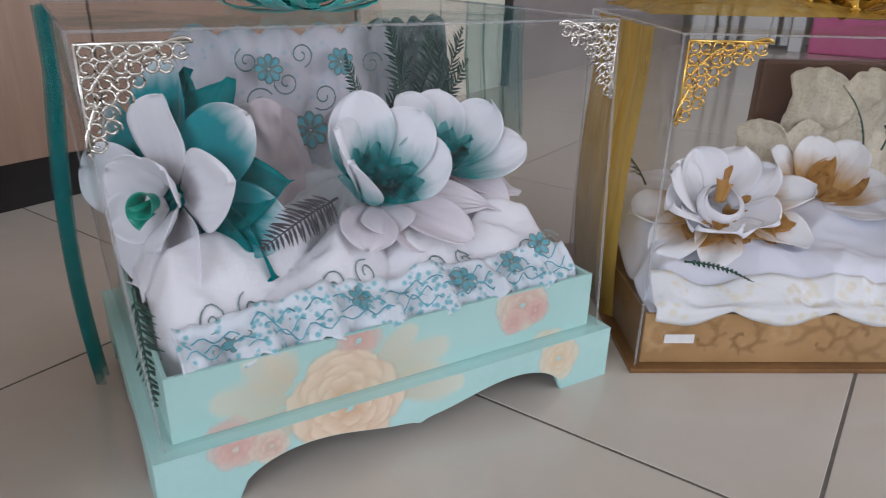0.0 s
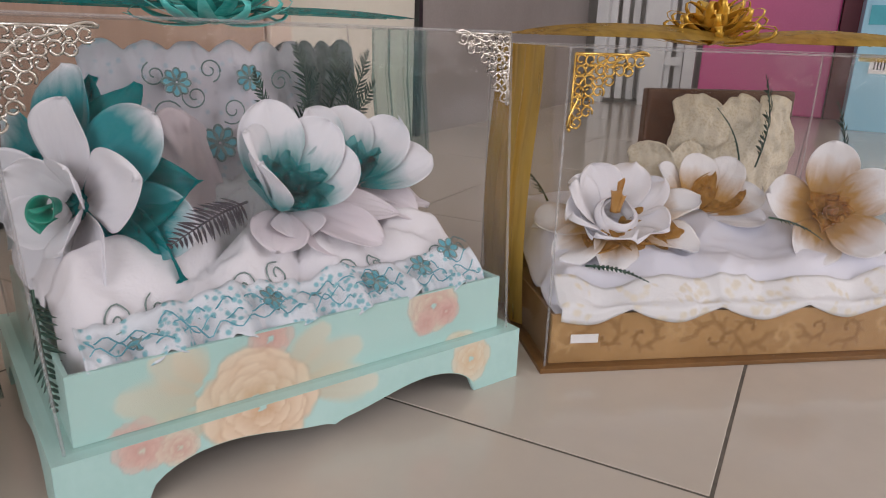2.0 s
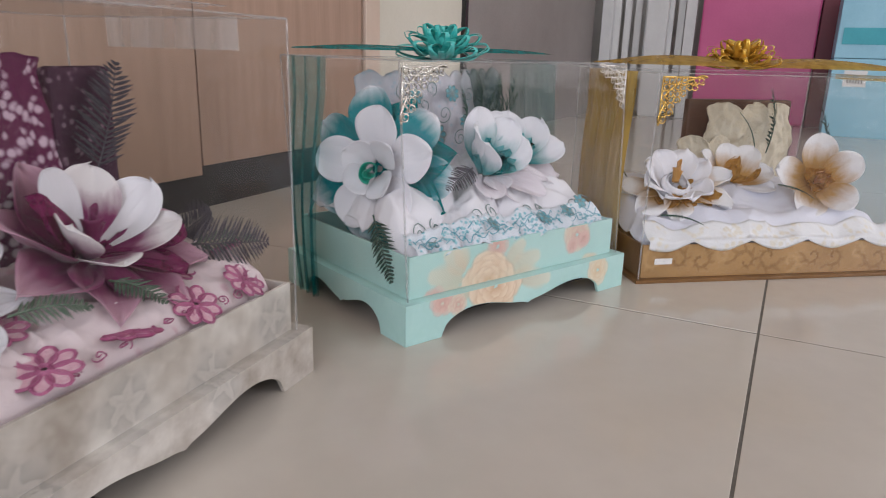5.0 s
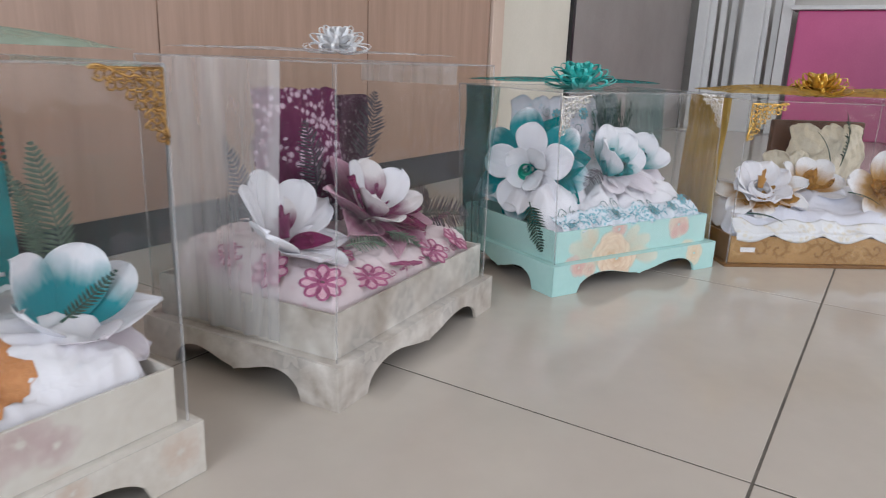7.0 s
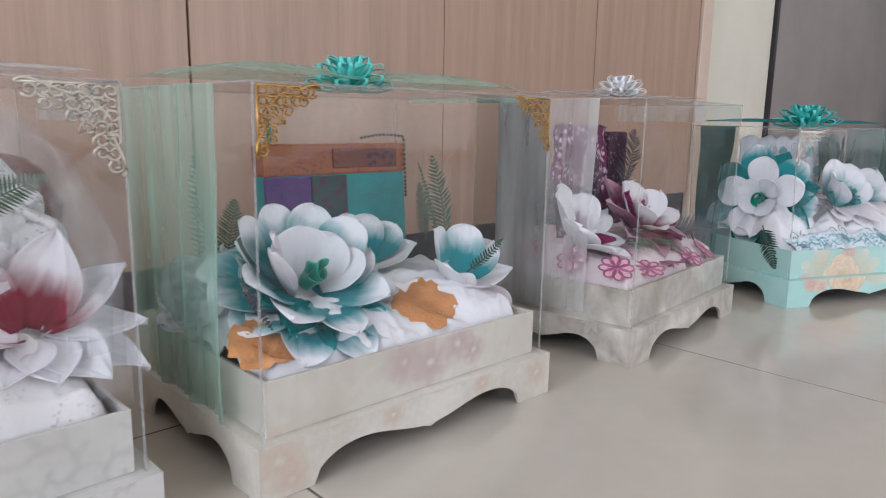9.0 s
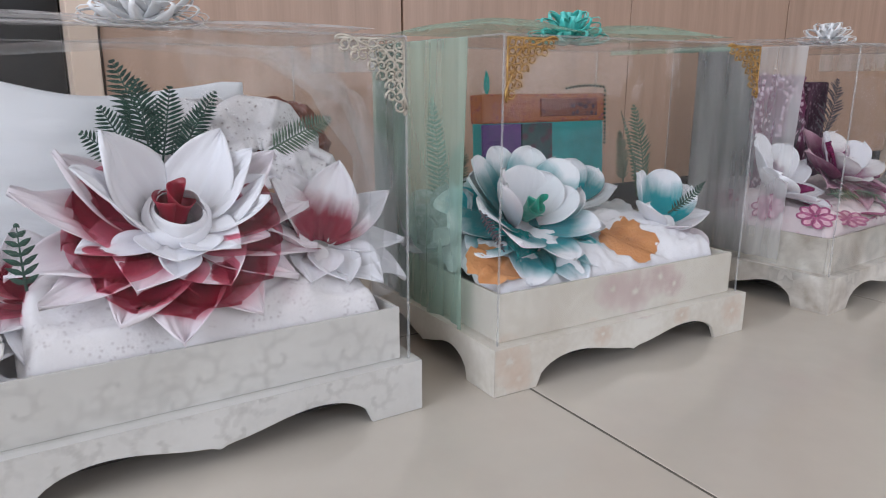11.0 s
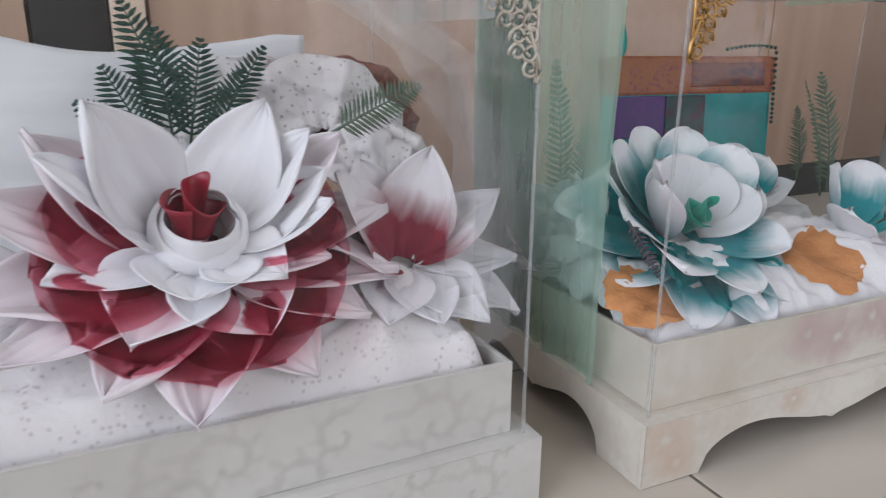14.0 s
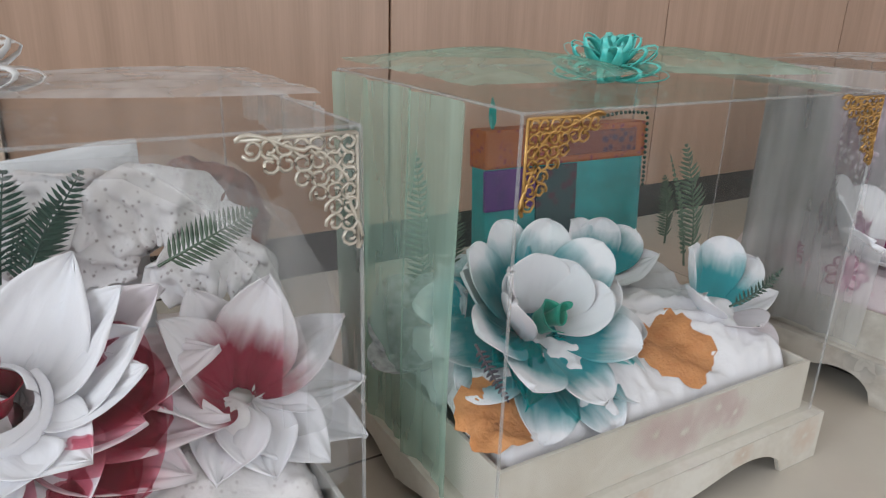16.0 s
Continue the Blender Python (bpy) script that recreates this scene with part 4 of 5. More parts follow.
# damask box: pointed lotus flowers with wine red voile
bloom(BOX_M, 0.186, 0.090, 0.166, "large outer lotus petals of blush cloth under wine red voile",
      [(172, 22, 0.120, 0.056, True, P_BLUSH), (188, 4, 0.118, 0.058, True, P_BLUSH), (208, 2, 0.112, 0.054, True, P_BLUSH), (148, 38, 0.108, 0.054, True, P_BLUSH), (22, 38, 0.106, 0.056, True, P_BLUSH), (4, 16, 0.112, 0.056, True, P_BLUSH), (346, 4, 0.110, 0.056, True, P_BLUSH),
       (234, -2, 0.092, 0.060, True, P_BLUSH), (262, -6, 0.098, 0.062, True, P_BLUSH), (298, -4, 0.092, 0.062, True, P_BLUSH), (326, 0, 0.096, 0.058, True, P_BLUSH)], None, None,
      [(az, el + 3, 0.082, 0.092, V_WINE) for az, el in ((156, 26), (170, 16), (184, 8), (198, 5), (216, 3), (238, -2), (264, -8), (292, -6), (318, 0), (344, 5), (0, 14), (16, 26))], seed=11, r0=0.010)
bloom(BOX_M, 0.184, 0.084, 0.178, "white inner petals of a cloth lotus, wine red rolled heart",
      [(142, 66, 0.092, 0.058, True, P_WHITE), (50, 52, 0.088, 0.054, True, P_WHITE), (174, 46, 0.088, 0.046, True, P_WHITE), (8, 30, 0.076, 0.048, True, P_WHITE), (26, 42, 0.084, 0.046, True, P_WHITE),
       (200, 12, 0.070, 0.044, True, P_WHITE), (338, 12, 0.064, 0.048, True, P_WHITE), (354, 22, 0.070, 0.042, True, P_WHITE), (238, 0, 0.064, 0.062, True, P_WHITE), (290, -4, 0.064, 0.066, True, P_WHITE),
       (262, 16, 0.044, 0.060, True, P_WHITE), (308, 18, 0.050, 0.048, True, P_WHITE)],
      (0.020, 0.036, S_WINE, 0.012, -6), (0.017, 0.028, P_WHITE), (), seed=14, r0=0.014)
bloom(BOX_M, 0.318, 0.096, 0.146, "white pointed fabric flower with a wine red heart",
      [(55, 60, 0.080, 0.052, True, P_WINE), (150, 58, 0.078, 0.052, True, P_WINE), (105, 52, 0.074, 0.050, True, P_WINE), (12, 32, 0.080, 0.046, True, P_WINE), (350, 6, 0.078, 0.044, True, P_WHITE), (330, -8, 0.084, 0.044, True, P_WHITE),
       (270, 10, 0.060, 0.046, True, P_WHITE), (300, 4, 0.066, 0.046, True, P_WHITE), (240, 12, 0.060, 0.046, True, P_WHITE), (195, 30, 0.064, 0.044, True, P_WINE)], None, None, (), seed=12, r0=0.008)
bloom(BOX_M, 0.088, 0.100, 0.128, "white pointed fabric flower with a wine red heart",
      [(190, 2, 0.084, 0.046, True, P_WHITE), (206, 8, 0.076, 0.044, True, P_WHITE), (222, -4, 0.070, 0.044, True, P_WHITE), (172, 22, 0.078, 0.046, True, P_WINE), (150, 38, 0.066, 0.044, True, P_WHITE), (250, 4, 0.060, 0.044, True, P_WHITE), (110, 50, 0.058, 0.044, True, P_WINE)], None, None,
      ((186, 14, 0.072, 0.04, V_WINE), (168, 30, 0.066, 0.04, V_WINE)), seed=13, r0=0.008)


# ---- printed paper ----
def print_flower(m, cx, cz, radius, outer, inner, turns=3.0, strength=1.0):
    """A printed rose laid over whatever colour the paper has so far, in the box's own x and z."""
    nt = m.node_tree
    col = bsdf(m).inputs["Base Color"]
    before = col.links[0].from_socket

    def calc(op, a, b=None, c=None):
        n = nt.nodes.new("ShaderNodeMath")
        n.operation = op
        for i, v in enumerate((a, b, c)):
            if v is None:
                continue
            if isinstance(v, (int, float)):
                n.inputs[i].default_value = v
            else:
                nt.links.new(v, n.inputs[i])
        return n.outputs[0]

    tc = node(m, "ShaderNodeTexCoord")
    xyz = node(m, "ShaderNodeSeparateXYZ")
    link(m, tc.outputs["Object"], xyz.inputs[0])
    noise_n = node(m, "ShaderNodeTexNoise", Scale=55.0, Detail=5.0)
    link(m, tc.outputs["Object"], noise_n.inputs["Vector"])
    wob = calc("MULTIPLY_ADD", noise_n.outputs[0], radius * 0.45, -radius * 0.22)
    dx = calc("ADD", calc("SUBTRACT", xyz.outputs[0], cx), wob)
    dz = calc("SUBTRACT", calc("SUBTRACT", xyz.outputs[2], cz), wob)
    r = calc("SQRT", calc("ADD", calc("MULTIPLY", dx, dx), calc("MULTIPLY", dz, dz)))
    ang = calc("ARCTAN2", dz, dx)
    edge = calc("MULTIPLY_ADD", calc("ABSOLUTE", calc("SINE", calc("MULTIPLY", ang, 2.5))), 0.28 * radius, 0.72 * radius)
    q = calc("DIVIDE", r, edge)
    mask = node(m, "ShaderNodeMapRange")
    mask.inputs["From Min"].default_value, mask.inputs["From Max"].default_value = 1.10, 0.62
    mask.inputs["To Max"].default_value = strength
    link(m, q, mask.inputs[0])
    level = calc("MULTIPLY", q, turns)
    lobe = calc("ABSOLUTE", calc("SINE", calc("MULTIPLY_ADD", calc("FLOOR", level), 1.9, calc("MULTIPLY", ang, 2.5))))
    ring = calc("FRACT", calc("MULTIPLY_ADD", lobe, 0.7, level))
    ramp = node(m, "ShaderNodeValToRGB")
    e = ramp.color_ramp.elements
    e[0].color, e[1].color = (*inner, 1), (*outer, 1)
    e[0].position, e[1].position = 0.0, 0.6
    link(m, ring, ramp.inputs[0])
    mix = node(m, "ShaderNodeMix")
    mix.data_type = "RGBA"
    link(m, mask.outputs[0], mix.inputs[0])
    link(m, before, mix.inputs[6])
    link(m, ramp.outputs[0], mix.inputs[7])
    link(m, mix.outputs[2], col)


class Print:
    """A picture printed on paper, in millimetres across and up; kept as colour and cover."""
    def __init__(self, wide, high):
        self.x, self.z = np.meshgrid(np.arange(wide + 1) * 0.001, np.arange(high + 1) * 0.001)
        self.rgb, self.a = np.full((high + 1, wide + 1, 3), 0.5), np.zeros((high + 1, wide + 1))

    def lay(self, colour, mask):
        total = mask + self.a * (1 - mask)
        share = np.where(total > 1e-6, mask / np.maximum(total, 1e-6), 0)[..., None]
        self.rgb = self.rgb * (1 - share) + np.asarray(colour) * share
        self.a = total

    def petal(self, cx, cz, turn, long, wide, pale, deep, strength=1.0, soft=0.10, wave=0.0):
        """A petal whose root is at cx, cz; deep at its root, pale at the rim."""
        c, n = math.cos(turn), math.sin(turn)
        u = ((self.x - cx) * c + (self.z - cz) * n) / long
        v = (-(self.x - cx) * n + (self.z - cz) * c) / (0.5 * wide)
        half = np.sqrt(np.clip(1 - np.clip((u - 0.55) / 0.45, -1.22, 1) ** 2, 0, 1)) * (1 + wave * np.sin(9 * u + 5 * v)) + 1e-3
        q = np.where((u > 0) & (u < 1), np.abs(v) / half, 9)
        mask = strength * np.clip((1.02 - q) / soft, 0, 1) * np.clip((1 - u) * 14, 0, 1)
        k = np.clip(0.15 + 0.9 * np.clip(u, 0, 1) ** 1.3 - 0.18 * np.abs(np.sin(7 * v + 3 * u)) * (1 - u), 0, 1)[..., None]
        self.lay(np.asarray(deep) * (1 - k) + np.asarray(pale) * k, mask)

    def rose(self, cx, cz, r, pale, deep, strength=1.0, seed=0, rings=5):
        rnd = random.Random(seed)
        for k in range(rings):
            f = 1 - k / rings
            n = 6 if k < 2 else 4
            for i in range(n):
                a = math.tau * (i + 0.5 * (k % 2)) / n + rnd.uniform(-0.2, 0.2)
                d = 0.12 * r * f
                long = r * (0.26 + 0.74 * f) * rnd.uniform(0.86, 1.04)
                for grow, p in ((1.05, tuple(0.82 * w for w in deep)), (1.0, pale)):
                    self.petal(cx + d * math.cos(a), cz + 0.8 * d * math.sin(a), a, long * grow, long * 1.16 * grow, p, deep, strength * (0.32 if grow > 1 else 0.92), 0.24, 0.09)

    def scroll(self, cx, cz, r, turn, hand, colour, strength):
        """A curling stem with leaf lobes along its outer side."""
        for k in range(26):
            a = turn + hand * k * 0.24
            rr = r * (1 - k / 30)
            px, pz = cx + rr * math.cos(a), cz + rr * math.sin(a)
            w = 0.0010 + 0.09 * r * (1 - k / 30)
            d = np.hypot(self.x - px, self.z - pz)
            self.lay(colour, strength * np.clip((w * 1.5 - d) / (0.6 * w), 0, 1) * 0.75)
            if k % 3 == 0:
                self.petal(px, pz, a - hand * 0.5, 0.85 * r * (1 - k / 34), 0.40 * r * (1 - k / 34), colour, colour, strength * 0.8, 0.5)
            if k % 5 == 2:
                self.petal(px, pz, a + 2.4 * hand, 0.55 * r * (1 - k / 34), 0.34 * r, colour, colour, strength * 0.7, 0.6)

    def at(self, x, z):
        i = min(self.a.shape[1] - 1, max(0, int(round(x * 1000))))
        j = min(self.a.shape[0] - 1, max(0, int(round(z * 1000))))
        return (*self.rgb[j, i], self.a[j, i])


def printed_sheet(owner, material, picture, x0, x1, y, low, high):
    """Printed paper glued on a front board; low(x) is its lower edge."""
    nu, nv = int((x1 - x0) / 0.0012), max(12, int((high - low((x0 + x1) / 2)) / 0.0012))
    bm = sheet(nu, nv, lambda u, v: (x0 + (x1 - x0) * u, y, low(x0 + (x1 - x0) * u) + (high - low(x0 + (x1 - x0) * u)) * v))
    me = mesh_of("printed_paper", bm, material)
    tint = me.attributes.new("print", "FLOAT_COLOR", "POINT")
    tint.data.foreach_set("color", np.array([picture.at(v.co.x, v.co.z) for v in me.vertices], dtype=np.float32).ravel())
    part("printed_paper", me, material, owner)


def printed(m):
    """Lay the printed picture over the paper's own colour."""
    col = bsdf(m).inputs["Base Color"]
    before = col.links[0].from_socket
    at = node(m, "ShaderNodeAttribute")
    at.attribute_name = "print"
    mix = node(m, "ShaderNodeMix")
    mix.data_type = "RGBA"
    link(m, at.outputs["Alpha"], mix.inputs[0])
    link(m, before, mix.inputs[6])
    link(m, at.outputs["Color"], mix.inputs[7])
    link(m, mix.outputs[2], col)
    return m


def arch(length):
    """The lower edge of a stand board, as skirt() cuts it."""
    foot = 0.052

    def low(x):
        s = (x - foot) / (length - 2 * foot)
        if s <= 0 or s >= 1:
            return 0.0005
        a = abs(2 * s - 1)
        if a > 0.62:
            return 0.0005 + 0.029 * math.sqrt(max(0.0, 1 - ((a - 0.62) / 0.38) ** 2))
        return 0.0170 + 0.0125 * (0.5 - 0.5 * math.cos(math.pi * a / 0.62)) - (0.003 * (1 - a / 0.06) if a < 0.06 else 0)
    return low


def front_print(owner, paper, picture, length):
    printed_sheet(owner, paper, picture, 0.0004, length - 0.0004, -0.0004, arch(length), HB - 0.0003)
    printed_sheet(owner, paper, picture, 0.0156, length - 0.0156, 0.0146, lambda x: HB + 0.0004, HT - 0.0007)


PEACH, DEEP, ROSY, ROSYD = (0.80, 0.66, 0.50), (0.60, 0.38, 0.22), (0.76, 0.56, 0.48), (0.58, 0.32, 0.27)
PALE, PALED = (0.74, 0.68, 0.54), (0.58, 0.47, 0.32)
mint_print = Print(388, 100)
for cx, cz, turn, long, wide in ((0.10, 0.058, 2.9, 0.062, 0.036), (0.10, 0.064, 2.3, 0.050, 0.034), (0.10, 0.05, 3.4, 0.060, 0.030), (0.165, 0.055, 0.25, 0.066, 0.036), (0.17, 0.05, -0.15, 0.066, 0.032), (0.16, 0.062, 0.7, 0.050, 0.030), (0.10, 0.070, 2.0, 0.036, 0.030)):
    mint_print.petal(cx, cz, turn, long, wide, PALE, PALED, 0.68, 0.5, 0.08)
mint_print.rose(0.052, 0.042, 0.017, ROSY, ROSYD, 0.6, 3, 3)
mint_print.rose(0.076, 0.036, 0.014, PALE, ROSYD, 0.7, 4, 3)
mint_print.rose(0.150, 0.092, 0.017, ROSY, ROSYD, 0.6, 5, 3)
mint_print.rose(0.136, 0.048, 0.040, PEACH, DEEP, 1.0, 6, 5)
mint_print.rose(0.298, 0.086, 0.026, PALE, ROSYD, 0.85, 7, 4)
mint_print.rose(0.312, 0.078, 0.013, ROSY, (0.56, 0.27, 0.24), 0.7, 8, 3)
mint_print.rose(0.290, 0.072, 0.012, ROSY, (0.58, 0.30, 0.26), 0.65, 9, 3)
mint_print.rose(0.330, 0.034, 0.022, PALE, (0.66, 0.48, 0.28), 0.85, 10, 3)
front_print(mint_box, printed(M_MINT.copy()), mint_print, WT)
pearl_print = Print(376, 100)
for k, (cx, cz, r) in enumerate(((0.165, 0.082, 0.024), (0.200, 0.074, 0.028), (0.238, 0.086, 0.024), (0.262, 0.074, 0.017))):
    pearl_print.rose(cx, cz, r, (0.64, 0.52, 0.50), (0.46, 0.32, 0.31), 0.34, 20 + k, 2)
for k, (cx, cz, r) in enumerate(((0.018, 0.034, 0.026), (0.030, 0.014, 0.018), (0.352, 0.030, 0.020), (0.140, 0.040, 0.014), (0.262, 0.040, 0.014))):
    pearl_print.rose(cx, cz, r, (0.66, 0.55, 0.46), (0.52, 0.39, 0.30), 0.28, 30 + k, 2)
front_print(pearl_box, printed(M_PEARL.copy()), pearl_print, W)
rnd = random.Random(12)
damask_print, kraft_print = Print(376, 100), Print(470, 60)
for k in range(18):
    damask_print.scroll(0.014 + 0.021 * k, 0.026 + 0.024 * (k % 3) + rnd.uniform(-0.006, 0.006), rnd.uniform(0.015, 0.023), rnd.uniform(0, 6), rnd.choice((-1, 1)), (0.44, 0.42, 0.395), 0.38)
front_print(damask_box, printed(M_DAMASK.copy()), damask_print, W)
for k in range(12):
    kraft_print.scroll(0.030 + 0.038 * k, 0.032 + rnd.uniform(-0.008, 0.008), rnd.uniform(0.013, 0.022), rnd.uniform(0, 6), rnd.choice((-1, 1)), (0.24, 0.12, 0.035) if k % 3 else (0.52, 0.33, 0.15), 0.6)
printed_sheet(gold_box, printed(M_KRAFT.copy()), kraft_print, 0.0126, WG - 0.0126, 0.0116, lambda x: 0.0056, 0.0554)
for k in range(4):
    print_flower(M_SILVER, 0.06 + 0.09 * k, 0.05 + 0.02 * (k % 2), 0.035, (0.50, 0.47, 0.43), (0.30, 0.28, 0.255), 1.3, 0.6)


# ---- cloths and things in the trays ----
def lace(name, ground, thread, scale=90.0, cut=0.35, rough=0.8):
    """Cloth with small eyelets or stitched motifs."""
    m = grain(mat(name, ground, rough), tuple(0.9 * c for c in ground), ground, 14.0, bump=0.3, fine=260)
    col = bsdf(m).inputs["Base Color"]
    before = col.links[0].from_socket
    tc = node(m, "ShaderNodeTexCoord")
    v = node(m, "ShaderNodeTexVoronoi", Scale=scale)
    n = node(m, "ShaderNodeTexNoise", Scale=scale * 0.22, Detail=2.0)
    link(m, tc.outputs["Object"], v.inputs["Vector"])
    link(m, tc.outputs["Object"], n.inputs["Vector"])
    a = node(m, "ShaderNodeMath")
    a.operation = "MULTIPLY"
    a.inputs[1].default_value = 1.0
    soft = node(m, "ShaderNodeMapRange")
    soft.inputs["From Min"].default_value, soft.inputs["From Max"].default_value = cut * 1.15, cut * 0.6
    link(m, v.outputs["Distance"], soft.inputs[0])
    link(m, soft.outputs[0], a.inputs[0])
    b = node(m, "ShaderNodeMath")
    b.operation = "GREATER_THAN"
    b.inputs[1].default_value = 0.45
    link(m, n.outputs[0], b.inputs[0])
    c = node(m, "ShaderNodeMath")
    c.operation = "MULTIPLY"
    link(m, a.outputs[0], c.inputs[0])
    link(m, b.outputs[0], c.inputs[1])
    mix = node(m, "ShaderNodeMix")
    mix.data_type = "RGBA"
    mix.inputs[7].default_value = (*thread, 1)
    link(m, c.outputs[0], mix.inputs[0])
    link(m, before, mix.inputs[6])
    link(m, mix.outputs[2], col)
    return m


C_WHITE = grain(mat("white_cotton", rough=0.8), (0.74, 0.72, 0.75), (0.82, 0.80, 0.83), 12.0, bump=0.25, fine=300)
C_LILAC = grain(mat("white_satin_cloth", rough=0.45), (0.68, 0.69, 0.78), (0.77, 0.78, 0.86), 8.0, bump=0.08, fine=200)
C_PILLOW = grain(mat("white_satin_pillow", rough=0.4), (0.74, 0.75, 0.78), (0.82, 0.83, 0.86), 10.0, stretch=(1, 1, 5), bump=0.15, fine=40)
C_PINKISH = grain(mat("pale_pink_cotton", rough=0.8), (0.68, 0.57, 0.60), (0.75, 0.65, 0.68), 9.0, bump=0.2, fine=250)
C_LACE_TEAL = lace("white_lace_teal_stitch", (0.74, 0.78, 0.83), (0.22, 0.50, 0.56), 170, 0.42)
C_LACE_CREAM = lace("cream_lace", (0.80, 0.80, 0.81), (0.74, 0.69, 0.59), 90, 0.45)
C_BROCADE = lace("cream_brocade", (0.68, 0.62, 0.50), (0.56, 0.49, 0.36), 300, 0.5)
C_LACE_WHITE = lace("white_eyelet_cotton", (0.79, 0.76, 0.77), (0.58, 0.54, 0.55), 230, 0.30)
C_EYELET = lace("white_pierced_lace", (0.80, 0.77, 0.78), (0.42, 0.38, 0.38), 190, 0.26)
C_LACE_BACK = lace("pale_lilac_cotton_blue_stitch", (0.68, 0.64, 0.69), (0.50, 0.56, 0.63), 110, 0.30)
C_ROSE = lace("blush_cotton", (0.78, 0.66, 0.67), (0.68, 0.48, 0.52), 60, 0.3)
C_BATIK = lace("plum_batik", (0.13, 0.012, 0.065), (0.60, 0.44, 0.53), 105, 0.46)
C_PLUMDARK = lace("dark_plum_batik", (0.055, 0.012, 0.035), (0.20, 0.12, 0.16), 120, 0.34)
C_GREYISH = grain(mat("grey_white_felt", rough=0.85), (0.50, 0.50, 0.53), (0.60, 0.60, 0.63), 16.0, bump=0.3)
C_BROWN = grain(mat("brown_leather", rough=0.45), (0.07, 0.028, 0.014), (0.13, 0.055, 0.028), 22.0, bump=0.3)
C_RUST = grain(mat("rust_cloth", rough=0.7), (0.14, 0.035, 0.02), (0.22, 0.07, 0.04), 30.0, bump=0.3)
C_ORANGE = grain(mat("orange_leaf_stitching", rough=0.7), (0.50, 0.19, 0.06), (0.64, 0.29, 0.11), 60.0, bump=0.6, fine=300)
C_TEALBAG = grain(mat("teal_woven_fabric", rough=0.6), (0.0, 0.17, 0.18), (0.005, 0.27, 0.27), 40.0, bump=0.3)
C_PURPLE = grain(mat("purple_woven_fabric", rough=0.6), (0.035, 0.006, 0.10), (0.10, 0.02, 0.17), 40.0, bump=0.3)
C_DUSK = lace("dusky_woven_cloth", (0.012, 0.05, 0.055), (0.05, 0.012, 0.03), 90, 0.5, 0.6)
C_COPPER = lace("copper_woven_band", (0.16, 0.035, 0.018), (0.04, 0.010, 0.03), 130, 0.5, 0.5)
C_AMBER = lace("orange_woven_cloth", (0.30, 0.08, 0.018), (0.17, 0.02, 0.045), 200, 0.4, 0.5)
C_STITCH = grain(mat("plum_embroidery_thread", rough=0.6), (0.28, 0.05, 0.14), (0.42, 0.12, 0.23), 80.0)
C_PINKST = grain(mat("pink_embroidery_thread", rough=0.6), (0.58, 0.26, 0.35), (0.76, 0.55, 0.60), 160.0)
C_VINE = grain(mat("grey_green_embroidery_thread", rough=0.6), (0.14, 0.20, 0.19), (0.24, 0.32, 0.31), 80.0)
C_BLUEST = grain(mat("teal_embroidery_thread", rough=0.6), (0.06, 0.30, 0.38), (0.14, 0.42, 0.50), 80.0)
C_ROPE = grain(mat("white_cord", rough=0.7), (0.72, 0.71, 0.71), (0.82, 0.81, 0.80), 80.0, bump=0.5)


def smooth(a, b, x):
    t = min(1.0, max(0.0, (x - a) / (b - a)))
    return t * t * (3 - 2 * t)


def crumpled(base, amount, seed, scale=1.0):
    """A cloth surface with sharp-crested creases laid over its main form."""
    def z(x, y):
        p = Vector((x * 24 * scale + seed, y * 30 * scale, seed * 1.7))
        wob = 1.4 * noise.noise(p * 0.5)
        crease = 1 - 2 * abs(noise.noise(p + Vector((wob, -wob, 0))))
        fine = 1 - 2 * abs(noise.noise(p * 2.3 + Vector((7, wob, 0))))
        return base(x, y) + amount * (crease - 0.35 + 0.35 * (fine - 0.35))
    return z


def heap(bx, x0, x1, y0, y1, zf, material, label, name="folded_cloth"):
    def place(u, v):
        x, y = x0 + (x1 - x0) * u, y0 + (y1 - y0) * v
        drop = 0.03 * ((1 - smooth(0, 0.07, u)) ** 2 + (1 - smooth(0, 0.07, v)) ** 2 + smooth(0.93, 1, u) ** 2 + smooth(0.93, 1, v) ** 2)
        return (x, y, max(HB + 0.006, zf(x, y) - drop))
    ob = part(name, thicken(sheet(130, 95, place), 0.0012), material, smooth=True)
    ob.matrix_world = bx
    return tagged(ob, label, "cloth")


def ruffle(bx, x0, x1, yf, zf, depth, material, label, waves=16, seed=0, scallop=0.004, over=0.0):
    """A gathered lace edging along the front of a tray."""
    rnd = random.Random(seed)
    ph = [rnd.uniform(0, 6.28) for _ in range(3)]

    def place(u, v):
        x = x0 + (x1 - x0) * u
        w = math.sin(u * waves * 2.0 + ph[0]) + 0.6 * math.sin(u * waves * 4.3 + ph[1])
        y = yf + depth * (1 - v) - 0.0055 * w * v - 0.003
        z = zf(x, max(y, 0.02)) + 0.005 + 0.0062 * w * (0.3 + 0.7 * v) - (0.006 + over) * v ** 3 + scallop * abs(math.sin(u * waves * 2.2 + ph[2])) * (v > 0.8) * -1.0
        if over and v > 0.6:
            y, z = 0.0096 + 0.0012 * math.sin(u * 60), 0.066 - over * (v - 0.6) / 0.4 * (0.35 + abs(math.sin(u * waves * 1.3 + ph[2])))
        return (x, y, z)
    ob = part("lace_edging", thicken(sheet(220, 10, place), 0.0008), material, smooth=True)
    ob.matrix_world = bx
    return tagged(ob, label, "lace")


